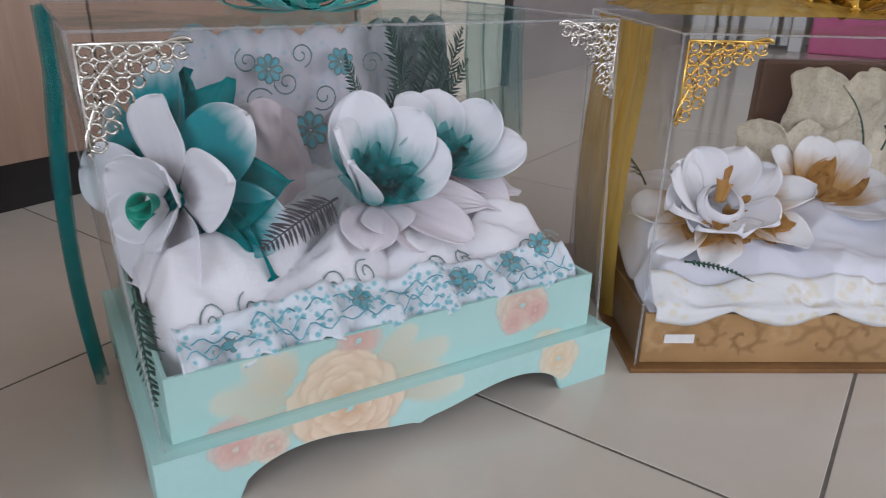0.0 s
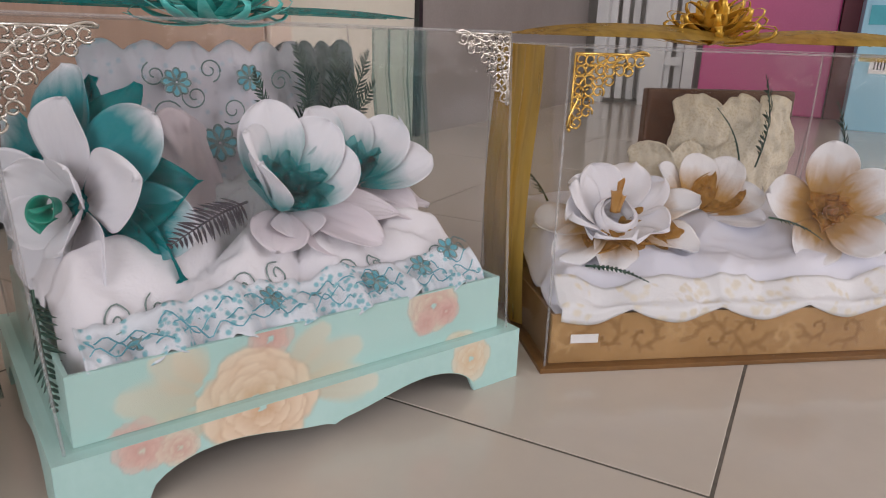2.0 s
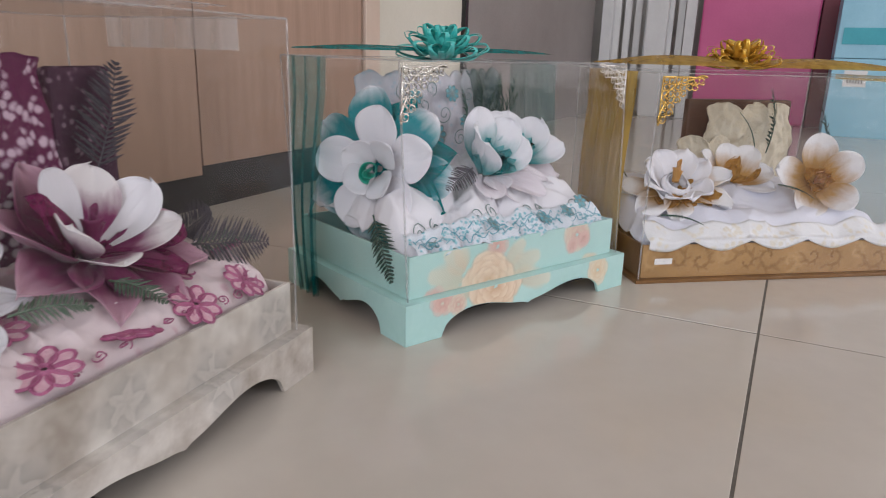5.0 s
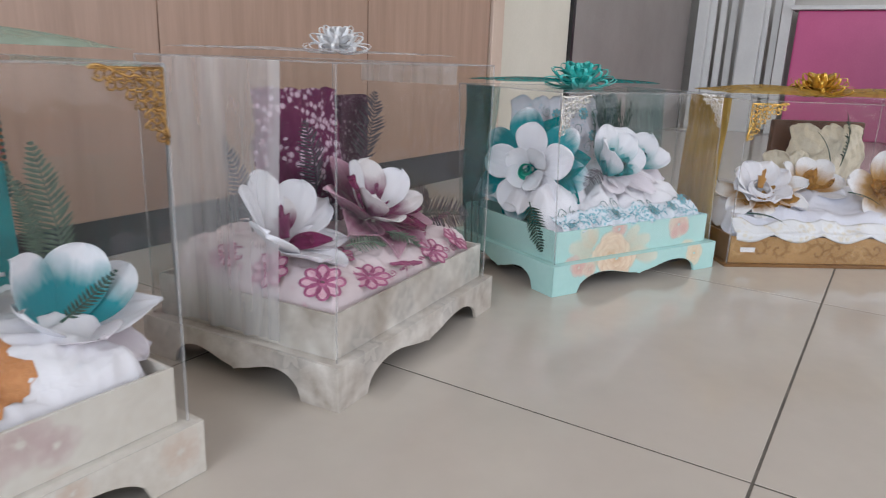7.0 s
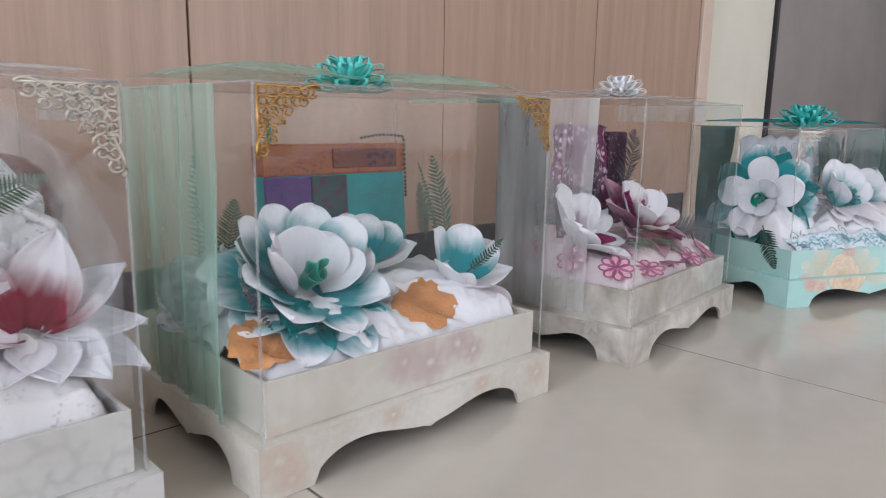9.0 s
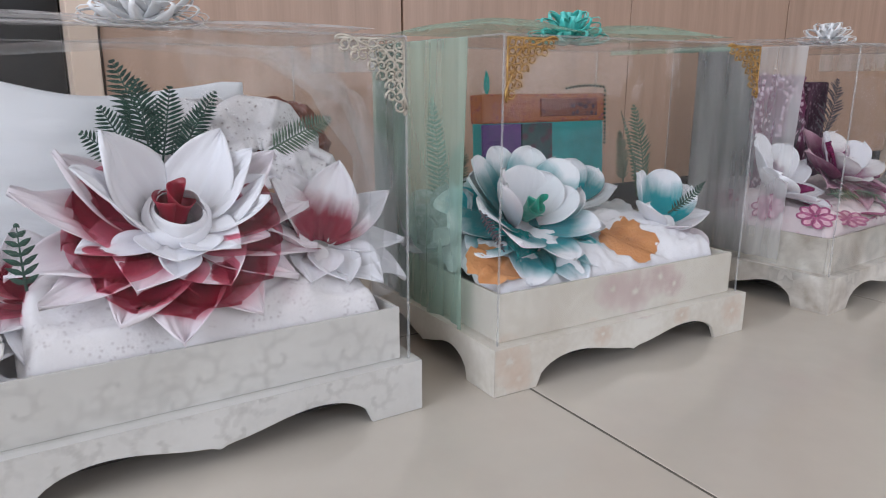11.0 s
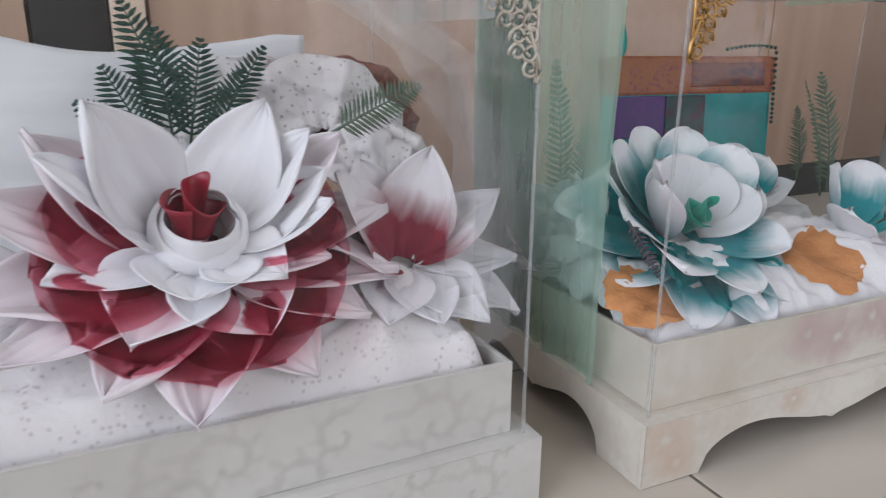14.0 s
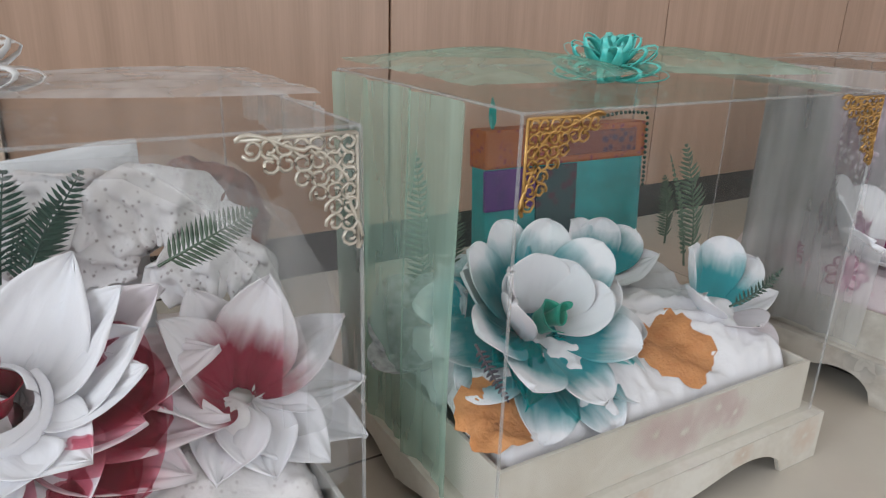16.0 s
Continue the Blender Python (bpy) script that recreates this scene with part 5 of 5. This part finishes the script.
def on_cloth(bx, zf, x, y, lift=0.0015):
    z = zf(x, y)
    n = Vector((-(zf(x + 0.004, y) - zf(x - 0.004, y)) / 0.008, -(zf(x, y + 0.004) - zf(x, y - 0.004)) / 0.008, 1)).normalized()
    return bx @ Matrix.Translation(Vector((x, y, z)) + n * lift) @ n.to_track_quat("Z", "Y").to_matrix().to_4x4()


def stitched_flower(at, radius, petals, fill, line, label):
    f = thing("embroidered_flower", at, label, "embroidery", "embroidered motifs")
    bm, bl = bmesh.new(), bmesh.new()
    for i in range(petals):
        a = math.tau * i / petals
        c, s = math.cos(a), math.sin(a)
        pts = []
        for k in range(12):
            q = math.tau * k / 12
            u, w = radius * (0.60 + 0.40 * math.cos(q)), radius * 0.27 * math.sin(q)
            pts.append((u * c - w * s, u * s + w * c, 0.0006))
        bm.faces.new([bm.verts.new(p) for p in pts])
        tube(bl, pts, radius * 0.065, 4, True)
    part("petals", bm, fill, f)
    part("outline", bl, line, f)
    part("heart", tube(bmesh.new(), [(radius * 0.16 * math.cos(q * 0.7), radius * 0.16 * math.sin(q * 0.7), 0.0012) for q in range(9)], radius * 0.08, 4, True), line, f)
    return f


def stitched_vine(bx, zf, line, material, label, radius=0.0007):
    """Curling stitched stems that follow the cloth."""
    bm = bmesh.new()
    for x, y, r, turn in line:
        pts = []
        for k in range(22):
            a = turn + k * 0.42
            rr = r * (1 - k / 26)
            px, py = x + rr * math.cos(a), y + 0.8 * rr * math.sin(a)
            pts.append((px, py, zf(px, py) + 0.0018))
        tube(bm, pts, radius, 4)
    ob = part("embroidered_vine", bm, material)
    ob.matrix_world = bx
    return tagged(ob, label, "embroidery", "embroidered motifs")


def standing_cloth(bx, x0, x1, y, z0, z1, material, label, lean=0.02, waves=5, scallop=0.006, bulge=0.012, name="standing_cloth", crumple=0.006):
    def place(u, v):
        x = x0 + (x1 - x0) * u
        z = z0 + (z1 - z0) * v + (scallop * abs(math.sin(u * waves * math.pi)) - scallop) * v
        k = noise.noise(Vector((x * 45, z * 30, x0 * 90))) + 0.6 * noise.noise(Vector((x * 110, z * 70, x1 * 50)))
        return (x + 0.004 * math.sin(9 * v + 3 * u), y + lean * v - bulge * math.sin(math.pi * u) + 0.004 * math.sin(waves * 2.2 * u + 2 * v) + crumple * k, z + 0.5 * crumple * k * v)
    ob = part(name, thicken(sheet(70, 40, place), 0.002), material, smooth=True)
    ob.matrix_world = bx
    return tagged(ob, label, "cloth")


def block(bx, name, ext, material, label, category, bevel=0.004):
    ob = part(name, box(*ext, bevel=bevel), material)
    ob.matrix_world = bx
    return tagged(ob, label, category)


# mint box
def z_mint(x, y):
    a = math.atan2(x - 0.21, 0.17 - y)
    rise = 0.098 + 0.050 * smooth(0.02, 0.10, y) + 0.035 * smooth(0.12, 0.22, y) * math.exp(-((x - 0.22) / 0.12) ** 2)
    rise -= 0.018 * smooth(0.27, 0.38, x) * smooth(0.03, 0.1, y)
    return rise + 0.020 * (abs(math.sin(a * 4.6 + 0.3 + 0.5 * math.sin(40 * y))) ** 0.7 - 0.6) * smooth(0.02, 0.07, y) * (1 - smooth(0.14, 0.2, y)) + 0.003 * math.sin(a * 21) * smooth(0.03, 0.08, y)


z_mint = crumpled(z_mint, 0.0055, 2.0)
heap(BOX_T, 0.020, WT - 0.020, 0.020, D - 0.022, z_mint, C_WHITE, "white cotton cloth gathered in folds inside a mint tray")
ruffle(BOX_T, 0.028, WT - 0.024, 0.021, z_mint, 0.032, C_LACE_TEAL, "white ruffled lace edging stitched with teal flowers", 21, 3, 0.008)
stitched_vine(BOX_T, z_mint, [(0.055 + 0.03 * i, 0.050 + 0.006 * math.sin(i * 2.1), 0.010, i * 1.9) for i in range(11)], C_VINE, "grey green stitched vine curling over white cotton")
for i, (x, y) in enumerate(((0.07, 0.035), (0.16, 0.04), (0.25, 0.036), (0.335, 0.05), (0.30, 0.042))):
    stitched_flower(on_cloth(BOX_T, z_mint, x, y, 0.006), 0.011, 6, C_BLUEST, C_VINE, "small teal stitched flower on white lace")
hem = bmesh.new()
for k in range(3):
    tube(hem, [(0.032 + 0.32 * i / 90, 0.0215 + 0.008 * k + 0.003 * math.sin(i * 0.83 + k), z_mint(0.032 + 0.32 * i / 90, 0.024 + 0.008 * k) + 0.007 + 0.004 * math.sin(i * 1.1 + 2 * k)) for i in range(91)], 0.0006, 4)
hem = part("hem_stitching", hem, C_BLUEST)
hem.matrix_world = BOX_T
tagged(hem, "teal wavy stitching along white ruffled lace", "embroidery", "embroidered motifs")
standing_cloth(BOX_T, 0.080, 0.300, 0.208, 0.12, 0.296, C_LACE_BACK, "pale lace cloth with blue stitching standing folded", 0.03, 6, 0.010, 0.03)
for i, (x, z, r) in enumerate(((0.18, 0.21, 0.016), (0.215, 0.265, 0.012), (0.15, 0.262, 0.012), (0.235, 0.225, 0.011))):
    stitched_flower(BOX_T @ facing(x, 0.178 + 0.02 * (z - 0.2) / 0.09, z, 0, -1, 0.18, 20 * i), r, 8, C_BLUEST, C_VINE, "teal stitched flower on standing pale lace")
vb = bmesh.new()
for x, z, r, turn in ((0.140, 0.235, 0.013, 0.5), (0.165, 0.250, 0.012, 2.5), (0.195, 0.238, 0.013, 4.0), (0.215, 0.205, 0.012, 1.0), (0.150, 0.190, 0.014, 3.0), (0.180, 0.272, 0.011, 5.0), (0.245, 0.262, 0.011, 0.2), (0.135, 0.268, 0.011, 2.0), (0.235, 0.19, 0.011, 4.4)):
    tube(vb, [(x + r * (1 - k / 26) * math.cos(turn + 0.42 * k), 0.166 + 0.03 * (z - 0.19) / 0.1 + abs(x - 0.21) * 0.16, z + r * (1 - k / 26) * math.sin(turn + 0.42 * k)) for k in range(22)], 0.0007, 4)
vine = part("embroidered_vine", vb, C_VINE)
vine.matrix_world = BOX_T
tagged(vine, "grey green stitched scrolls on standing pale lace", "embroidery", "embroidered motifs")
standing_cloth(BOX_T, 0.092, 0.180, 0.172, 0.10, 0.245, C_PINKISH, "pale pink folded cotton bundle with a rounded edge", 0.02, 1, 0.03, 0.03)
standing_cloth(BOX_T, 0.262, 0.352, 0.232, 0.13, 0.298, grain(mat("dark_green_sequin_cloth", rough=0.4), (0.02, 0.06, 0.06), (0.20, 0.24, 0.24), 90.0, bump=0.5), "dark green patterned cloth standing behind flowers", 0.01, 4, 0.008, 0.004)
for b, t, w in (((0.222, 0.165, 0.205), (0.205, 0.16, 0.275), 0.030), ((0.232, 0.165, 0.205), (0.268, 0.16, 0.272), 0.030), ((0.315, 0.20, 0.20), (0.318, 0.205, 0.288), 0.05), ((0.295, 0.2, 0.19), (0.352, 0.2, 0.262), 0.045), ((0.29, 0.19, 0.22), (0.300, 0.185, 0.296), 0.045), ((0.30, 0.19, 0.21), (0.338, 0.19, 0.292), 0.05), ((0.275, 0.195, 0.22), (0.262, 0.195, 0.297), 0.045)):
    fern(BOX_T @ Vector(b), BOX_T @ Vector(t), w, F_DARK, "dark green pressed fern frond", 20, 0.05, (0.3, -1, 0.2))
fern(BOX_T @ Vector((0.165, 0.085, 0.178)), BOX_T @ Vector((0.095, 0.045, 0.160)), 0.036, F_PLUM, "blackish pressed fern frond lying on white cotton", 20, 0.10, (0, -0.6, 0.8))
fern(BOX_T @ Vector((0.0125, 0.085, 0.135)), BOX_T @ Vector((0.0118, 0.045, 0.062)), 0.040, F_DARK, "dark green pressed fern frond hanging over a tray", 16, 0.01, (-1, 0, 0))


# gold box
def z_gold(x, y):
    return 0.056 + 0.034 * smooth(0.012, 0.075, y) + 0.026 * smooth(0.08, 0.16, y) + 0.004 * math.sin(34 * x + 30 * y) * smooth(0.02, 0.06, y) + 0.003 * math.sin(71 * x - 20 * y)


z_gold = crumpled(z_gold, 0.0040, 5.0, 0.7)
heap(BOX_G, 0.017, WG - 0.017, 0.0165, DG - 0.018, z_gold, C_LILAC, "soft white satin cloth folded inside a bronze gold tray")
ruffle(BOX_G, 0.020, WG - 0.020, 0.0125, z_gold, 0.034, C_LACE_CREAM, "cream scalloped lace edging over white satin", 11, 8, 0.010, 0.015)
block(BOX_G, "leather_box", (0.205, 0.412, 0.272, 0.29, 0.11, 0.252), C_BROWN, "dark brown leather panel standing at the tray's back", "box", 0.004)
standing_cloth(BOX_G, 0.228, 0.400, 0.238, 0.10, 0.250, C_BROCADE, "crumpled cream brocade cloth standing folded", 0.012, 3, 0.012, 0.02, crumple=0.012)
standing_cloth(BOX_G, 0.165, 0.275, 0.215, 0.10, 0.192, C_BROCADE, "crumpled cream brocade cloth standing folded", 0.015, 2, 0.012, 0.02, crumple=0.012)
for b, t, w, n in (((0.322, 0.20, 0.165), (0.340, 0.235, 0.275), 0.05, 16), ((0.300, 0.20, 0.17), (0.258, 0.195, 0.235), 0.012, 14), ((0.44, 0.20, 0.13), (0.435, 0.22, 0.245), 0.045, 18), ((0.05, 0.17, 0.13), (0.022, 0.2, 0.165), 0.04, 12), ((0.055, 0.05, 0.092), (0.115, 0.03, 0.082), 0.010, 14), ((0.275, 0.09, 0.13), (0.33, 0.07, 0.11), 0.012, 14)):
    fern(BOX_G @ Vector(b), BOX_G @ Vector(t), w, F_DARK, "dark green pressed fern frond", n, 0.08, (0.2, -1, 0.2))
tag = block(BOX_G, "price_tag", (0.032, 0.060, 0.0108, 0.0119, 0.026, 0.035), C_ROPE, "small blank white paper sticker on a bronze panel", "sticker", 0)


# silver box
def z_silver(x, y):
    return 0.100 + 0.026 * smooth(0.015, 0.07, y) * smooth(0.015, 0.05, x) + 0.012 * smooth(0.08, 0.16, y) + 0.003 * math.sin(40 * x + 9 * y) + 0.002 * math.sin(60 * y)


z_silver = crumpled(z_silver, 0.0060, 8.0)
heap(BOX_P, 0.020, W - 0.020, 0.020, D - 0.022, z_silver, C_ROSE, "blush cotton cloth embroidered with plum flowers in a tray")
for i, (x, y, r) in enumerate(((0.040, 0.050, 0.024), (0.034, 0.115, 0.022), (0.034, 0.180, 0.020), (0.105, 0.034, 0.023), (0.175, 0.032, 0.023), (0.245, 0.032, 0.022), (0.312, 0.034, 0.021), (0.110, 0.085, 0.021), (0.345, 0.075, 0.018), (0.27, 0.075, 0.018))):
    stitched_flower(on_cloth(BOX_P, z_silver, x, y, 0.003), r, 8, C_PINKST, C_STITCH, "pink and plum stitched flower on blush cotton")
stitched_vine(BOX_P, z_silver, [(0.12 + 0.022 * i, 0.026, 0.006, i * 2.4) for i in range(10)], C_STITCH, "plum stitched vine along the cloth's edge")
standing_cloth(BOX_P, 0.105, 0.262, 0.185, 0.12, 0.312, C_BATIK, "plum batik cloth with pale flowers standing folded", 0.012, 2, 0.003, 0.006)
block(BOX_P, "folded_batik", (0.262, 0.33, 0.188, 0.205, 0.12, 0.30), C_PLUMDARK, "dark plum folded cloth standing upright", "cloth", 0.006)
for b, t, w in (((0.285, 0.172, 0.20), (0.318, 0.172, 0.305), 0.07), ((0.045, 0.15, 0.16), (0.018, 0.165, 0.262), 0.04), ((0.165, 0.155, 0.18), (0.14, 0.155, 0.275), 0.055), ((0.292, 0.085, 0.145), (0.356, 0.035, 0.142), 0.06), ((0.315, 0.11, 0.145), (0.352, 0.10, 0.165), 0.05)):
    fern(BOX_P @ Vector(b), BOX_P @ Vector(t), w, F_PLUM, "dark greyish pressed fern frond", 20, 0.06, (0, -1, 0.1))
for b, t in (((0.20, 0.075, 0.14), (0.215, 0.03, 0.125)), ((0.31, 0.09, 0.14), (0.36, 0.05, 0.14)), ((0.11, 0.07, 0.142), (0.16, 0.05, 0.138))):
    fern(BOX_P @ Vector(b), BOX_P @ Vector(t), 0.03, F_MID, "grey green pressed fern frond lying on cloth", 14, 0.1, (0, -0.5, 0.8))


# cream box
def z_cream(x, y):
    return 0.102 + 0.030 * smooth(0.02, 0.10, y) + 0.004 * math.sin(45 * x + 20 * y) * smooth(0.02, 0.05, y) + 0.003 * math.sin(90 * y + 12 * x)


z_cream = crumpled(z_cream, 0.0085, 11.0)
heap(BOX_N, 0.020, W - 0.020, 0.020, D - 0.022, z_cream, C_WHITE, "soft white cloth with orange leaf embroidery in a tray")


def stitched_leaf(bx, zf, x, y, r, turn, label):
    """A lobed patch of dense stitching that lies along the cloth's folds."""
    bm = bmesh.new()
    n, rings = 48, 6
    rows = []
    for j in range(rings + 1):
        row = []
        for i in range(n):
            a = math.tau * i / n
            rr = r * (j / rings) * (0.74 + 0.22 * abs(math.sin(2.5 * a)) + 0.05 * (i % 2) + 0.05 * math.sin(9 * a))
            px, py = x + rr * math.cos(a + turn), y + 0.95 * rr * math.sin(a + turn)
            py = max(py, 0.0215)
            row.append(bm.verts.new((px, py, zf(px, py) + 0.0016 + 0.0008 * (i % 2) * (j < rings) - 0.001 * (j == rings))))
        rows.append(row)
    for j in range(rings):
        for i in range(n):
            bm.faces.new((rows[j][i], rows[j][(i + 1) % n], rows[j + 1][(i + 1) % n], rows[j + 1][i]))
    bmesh.ops.remove_doubles(bm, verts=bm.verts, dist=0.00001)
    lf = part("embroidered_leaf", bm, C_ORANGE, smooth=True)
    lf.matrix_world = bx
    return tagged(lf, label, "embroidery", "embroidered motifs")


stitched_leaf(BOX_N, z_cream, 0.034, 0.050, 0.032, 0.7, "orange stitched leaf motif on white cloth")
stitched_leaf(BOX_N, z_cream, 0.232, 0.066, 0.042, 0.2, "orange stitched leaf motif on white cloth")
flower(BOX_N @ facing(0.05, 0.17, 0.125, -0.6, -0.3, 0.6), "pale gathered white voile puff beside a flower", [(7, 0.008, 0.055, 0.045, 35, 0.3, 0.2, False, V_WHITE, 0)], None, None, group="voile puffs", seed=31)
bag = thing("fabric_purse", BOX_N @ pose(0.148, 0.238, 0.108, -4, 0, -2), "teal, purple and copper woven fabric purse with a bead chain", "purse")
part("body", box(0, 0.205, 0, 0.028, 0, 0.175, bevel=0.005), C_TEALBAG, bag)
part("band", box(-0.001, 0.206, -0.0015, 0.0295, 0.138, 0.1765, bevel=0.003), C_AMBER, bag, "orange woven band")
part("patch", box(0.092, 0.190, -0.0030, 0.003, 0.146, 0.170, bevel=0.001), C_COPPER, bag, "patterned copper woven patch")
part("patch", box(-0.001, 0.060, -0.002, 0.003, 0.096, 0.1375, bevel=0.002), C_PURPLE, bag, "purple woven patch")
part("patch", box(0.0605, 0.112, -0.002, 0.003, 0.03, 0.1375, bevel=0.002), C_DUSK, bag, "dark green and plum woven patch")
bm = bmesh.new()
for k in range(26):
    a = k / 25
    bmesh.ops.create_icosphere(bm, subdivisions=1, radius=0.0022, matrix=Matrix.Translation((0.135 + 0.068 * min(1, a * 2.2), -0.004, 0.183 + 0.004 * math.sin(a * 6) - 0.075 * max(0, a - 0.45) / 0.55)))
part("bead_chain", bm, F_DARK, bag, "dark green bead chain")
part("tassel", petal_mesh(0.03, 0.012, 0.3, 0.2, True, S_TEAL), S_TEAL, bag, at=pose(0.015, 0.01, 0.176, 0, -80, 0))
for b, t, w in (((0.335, 0.15, 0.15), (0.318, 0.175, 0.262), 0.012), ((0.358, 0.16, 0.15), (0.345, 0.18, 0.270), 0.045), ((0.348, 0.19, 0.16), (0.338, 0.195, 0.235), 0.03), ((0.050, 0.19, 0.15), (0.042, 0.2, 0.282), 0.035), ((0.065, 0.19, 0.15), (0.085, 0.2, 0.23), 0.04)):
    fern(BOX_N @ Vector(b), BOX_N @ Vector(t), w, F_MID, "grey green pressed fern frond standing in a tray", 22, 0.05, (0, -1, 0.1))
fern(BOX_N @ Vector((0.300, 0.065, 0.145)), BOX_N @ Vector((0.335, 0.045, 0.185)), 0.018, F_DARK, "dark green pressed fern frond", 14, 0.1, (0, -1, 0.3))
fern(BOX_N @ Vector((0.020, 0.06, 0.175)), BOX_N @ Vector((0.040, 0.04, 0.135)), 0.012, F_PLUM, "blackish pressed fern frond", 12, 0.1, (-0.6, -0.6, 0.3))


# damask box
def z_damask(x, y):
    return 0.104 + 0.034 * smooth(0.018, 0.09, y) * (1 - 0.6 * smooth(0.30, 0.36, x)) + 0.010 * smooth(0.05, 0.1, x) + 0.003 * math.sin(30 * x + 25 * y) + 0.0025 * math.sin(80 * (x - 0.7 * y))


z_damask = crumpled(z_damask, 0.0060, 14.0, 0.8)
heap(BOX_M, 0.058, W - 0.022, 0.020, D - 0.022, z_damask, C_LACE_WHITE, "white eyelet lace cotton cloth folded inside a tray")


def z_felt(x, y):
    return 0.085 + 0.055 * (1 - smooth(0.02, 0.055, x)) + 0.01 * math.sin(60 * y)


heap(BOX_M, 0.020, 0.060, 0.020, D - 0.03, z_felt, C_GREYISH, "grey white felt slipper edge standing in a tray", "felt_slipper")
cord = part("cord_edging", tube(bmesh.new(), [(0.026 + 0.026 * math.sin(math.pi * k / 18), 0.030 + 0.003 * math.sin(k * 0.9), 0.150 - 0.0032 * k) for k in range(19)], 0.0018, 8), C_ROPE, smooth=True)
cord.matrix_world = BOX_M
tagged(cord, "white twisted cord edging on grey felt", "cord")


def pillow_place(u, v):
    a, b = 2 * u - 1, 2 * v - 1
    puff = max(0.0, (1 - a * a) * (1 - b * b))
    fall = 0.018 * math.sin(math.pi * min(1.0, 1.1 * u)) + 0.010 * u
    return (0.036 + 0.255 * u, 0.222 - 0.022 * puff + 0.005 * noise.noise(Vector((u * 3, v * 14, 1.0))) * puff, 0.112 + (0.198 - fall) * v + 0.001 * math.sin(12 * u))


pil = part("satin_pillow", thicken(sheet(36, 36, pillow_place), 0.006), C_PILLOW, smooth=True)
pil.matrix_world = BOX_M
tagged(pil, "white satin pillow standing upright behind flowers", "pillow")


def scallop_fan(bx, x, y, z, r, material, label, turn=0.0, squash=1.0):
    def place(u, v):
        a = turn + math.pi * (1.15 * u - 0.08)
        rr = r * (0.25 + 0.75 * v) * (1 + 0.06 * abs(math.sin(u * 13)) * v)
        k = noise.noise(Vector((u * 9, v * 5, x * 40))) + 0.5 * noise.noise(Vector((u * 22, v * 11, x * 70)))
        return (x + rr * math.cos(a) + 0.004 * k, y + 0.013 * (abs(math.sin(u * 15 + 0.6 * math.sin(u * 7))) ** 0.7 - 0.5) * v - 0.02 * (1 - v) + 0.009 * k, z + squash * rr * math.sin(a) + 0.003 * k)
    ob = part("lace_cloth", thicken(sheet(110, 12, place), 0.0015), material, smooth=True)
    ob.matrix_world = bx
    return tagged(ob, label, "lace")


scallop_fan(BOX_M, 0.292, 0.195, 0.215, 0.068, C_EYELET, "white eyelet lace cloth fanned out behind flowers")
scallop_fan(BOX_M, 0.322, 0.165, 0.19, 0.050, C_EYELET, "white eyelet lace cloth fanned out behind flowers", -0.5)
scallop_fan(BOX_M, 0.235, 0.205, 0.225, 0.060, C_EYELET, "white eyelet lace cloth fanned out behind flowers", 0.2)
scallop_fan(BOX_M, 0.325, 0.215, 0.225, 0.055, C_RUST, "rust brown crumpled cloth behind white lace", -0.2)
for b, t, w in (((0.185, 0.165, 0.225), (0.178, 0.175, 0.302), 0.05), ((0.175, 0.16, 0.22), (0.145, 0.165, 0.278), 0.038), ((0.205, 0.16, 0.22), (0.232, 0.165, 0.276), 0.036), ((0.19, 0.17, 0.24), (0.160, 0.18, 0.318), 0.04), ((0.195, 0.168, 0.225), (0.206, 0.170, 0.296), 0.040), ((0.180, 0.162, 0.215), (0.128, 0.162, 0.256), 0.036), ((0.21, 0.172, 0.23), (0.248, 0.172, 0.292), 0.03)):
    fern(BOX_M @ Vector(b), BOX_M @ Vector(t), w, F_DARK, "dark green pressed fern frond standing behind a flower", 16, 0.05, (0, -1, 0.2))
fern(BOX_M @ Vector((0.282, 0.13, 0.235)), BOX_M @ Vector((0.345, 0.125, 0.268)), 0.034, F_MID, "grey green pressed fern frond on white lace", 20, 0.08, (0, -1, 0.3))
fern(BOX_M @ Vector((0.072, 0.06, 0.15)), BOX_M @ Vector((0.070, 0.06, 0.20)), 0.026, F_DARK, "small dark green artificial leaf sprig", 7, 0.05, (0, -1, 0.1))


def wrap_strip(bx, pts, width, label):
    """A creased strip of clear wrapping film inside a cover."""
    pts = [Vector(p) for p in pts]

    def place(u, v):
        s = v * (len(pts) - 1)
        i = min(int(s), len(pts) - 2)
        p = pts[i].lerp(pts[i + 1], s - i)
        return (p.x + (u - 0.5) * width + 0.004 * math.sin(11 * v), p.y + 0.006 * math.sin(3 * u + 9 * v), p.z + (u - 0.5) * width * 0.4)
    ob = part("wrapping_film", sheet(6, 30, place), M_FILM, smooth=True)
    ob.matrix_world = bx
    ob.visible_shadow = False
    return tagged(ob, label, "film")


M_FILM = see_through("creased_clear_film", (0.95, 0.95, 0.95), (0.82, 0.82, 0.83), 0.15, 0.12, 0.9, wave=0.12, wave_scale=30)
FILM = "creased clear wrapping film inside a cover"
wrap_strip(BOX_M, [(0.06, 0.03, 0.320), (0.16, 0.025, 0.328), (0.27, 0.03, 0.322), (0.325, 0.03, 0.285), (0.352, 0.03, 0.21), (0.358, 0.03, 0.11)], 0.022, FILM)
wrap_strip(BOX_M, [(0.270, 0.06, 0.325), (0.315, 0.05, 0.295), (0.345, 0.05, 0.24), (0.356, 0.06, 0.13)], 0.03, FILM)
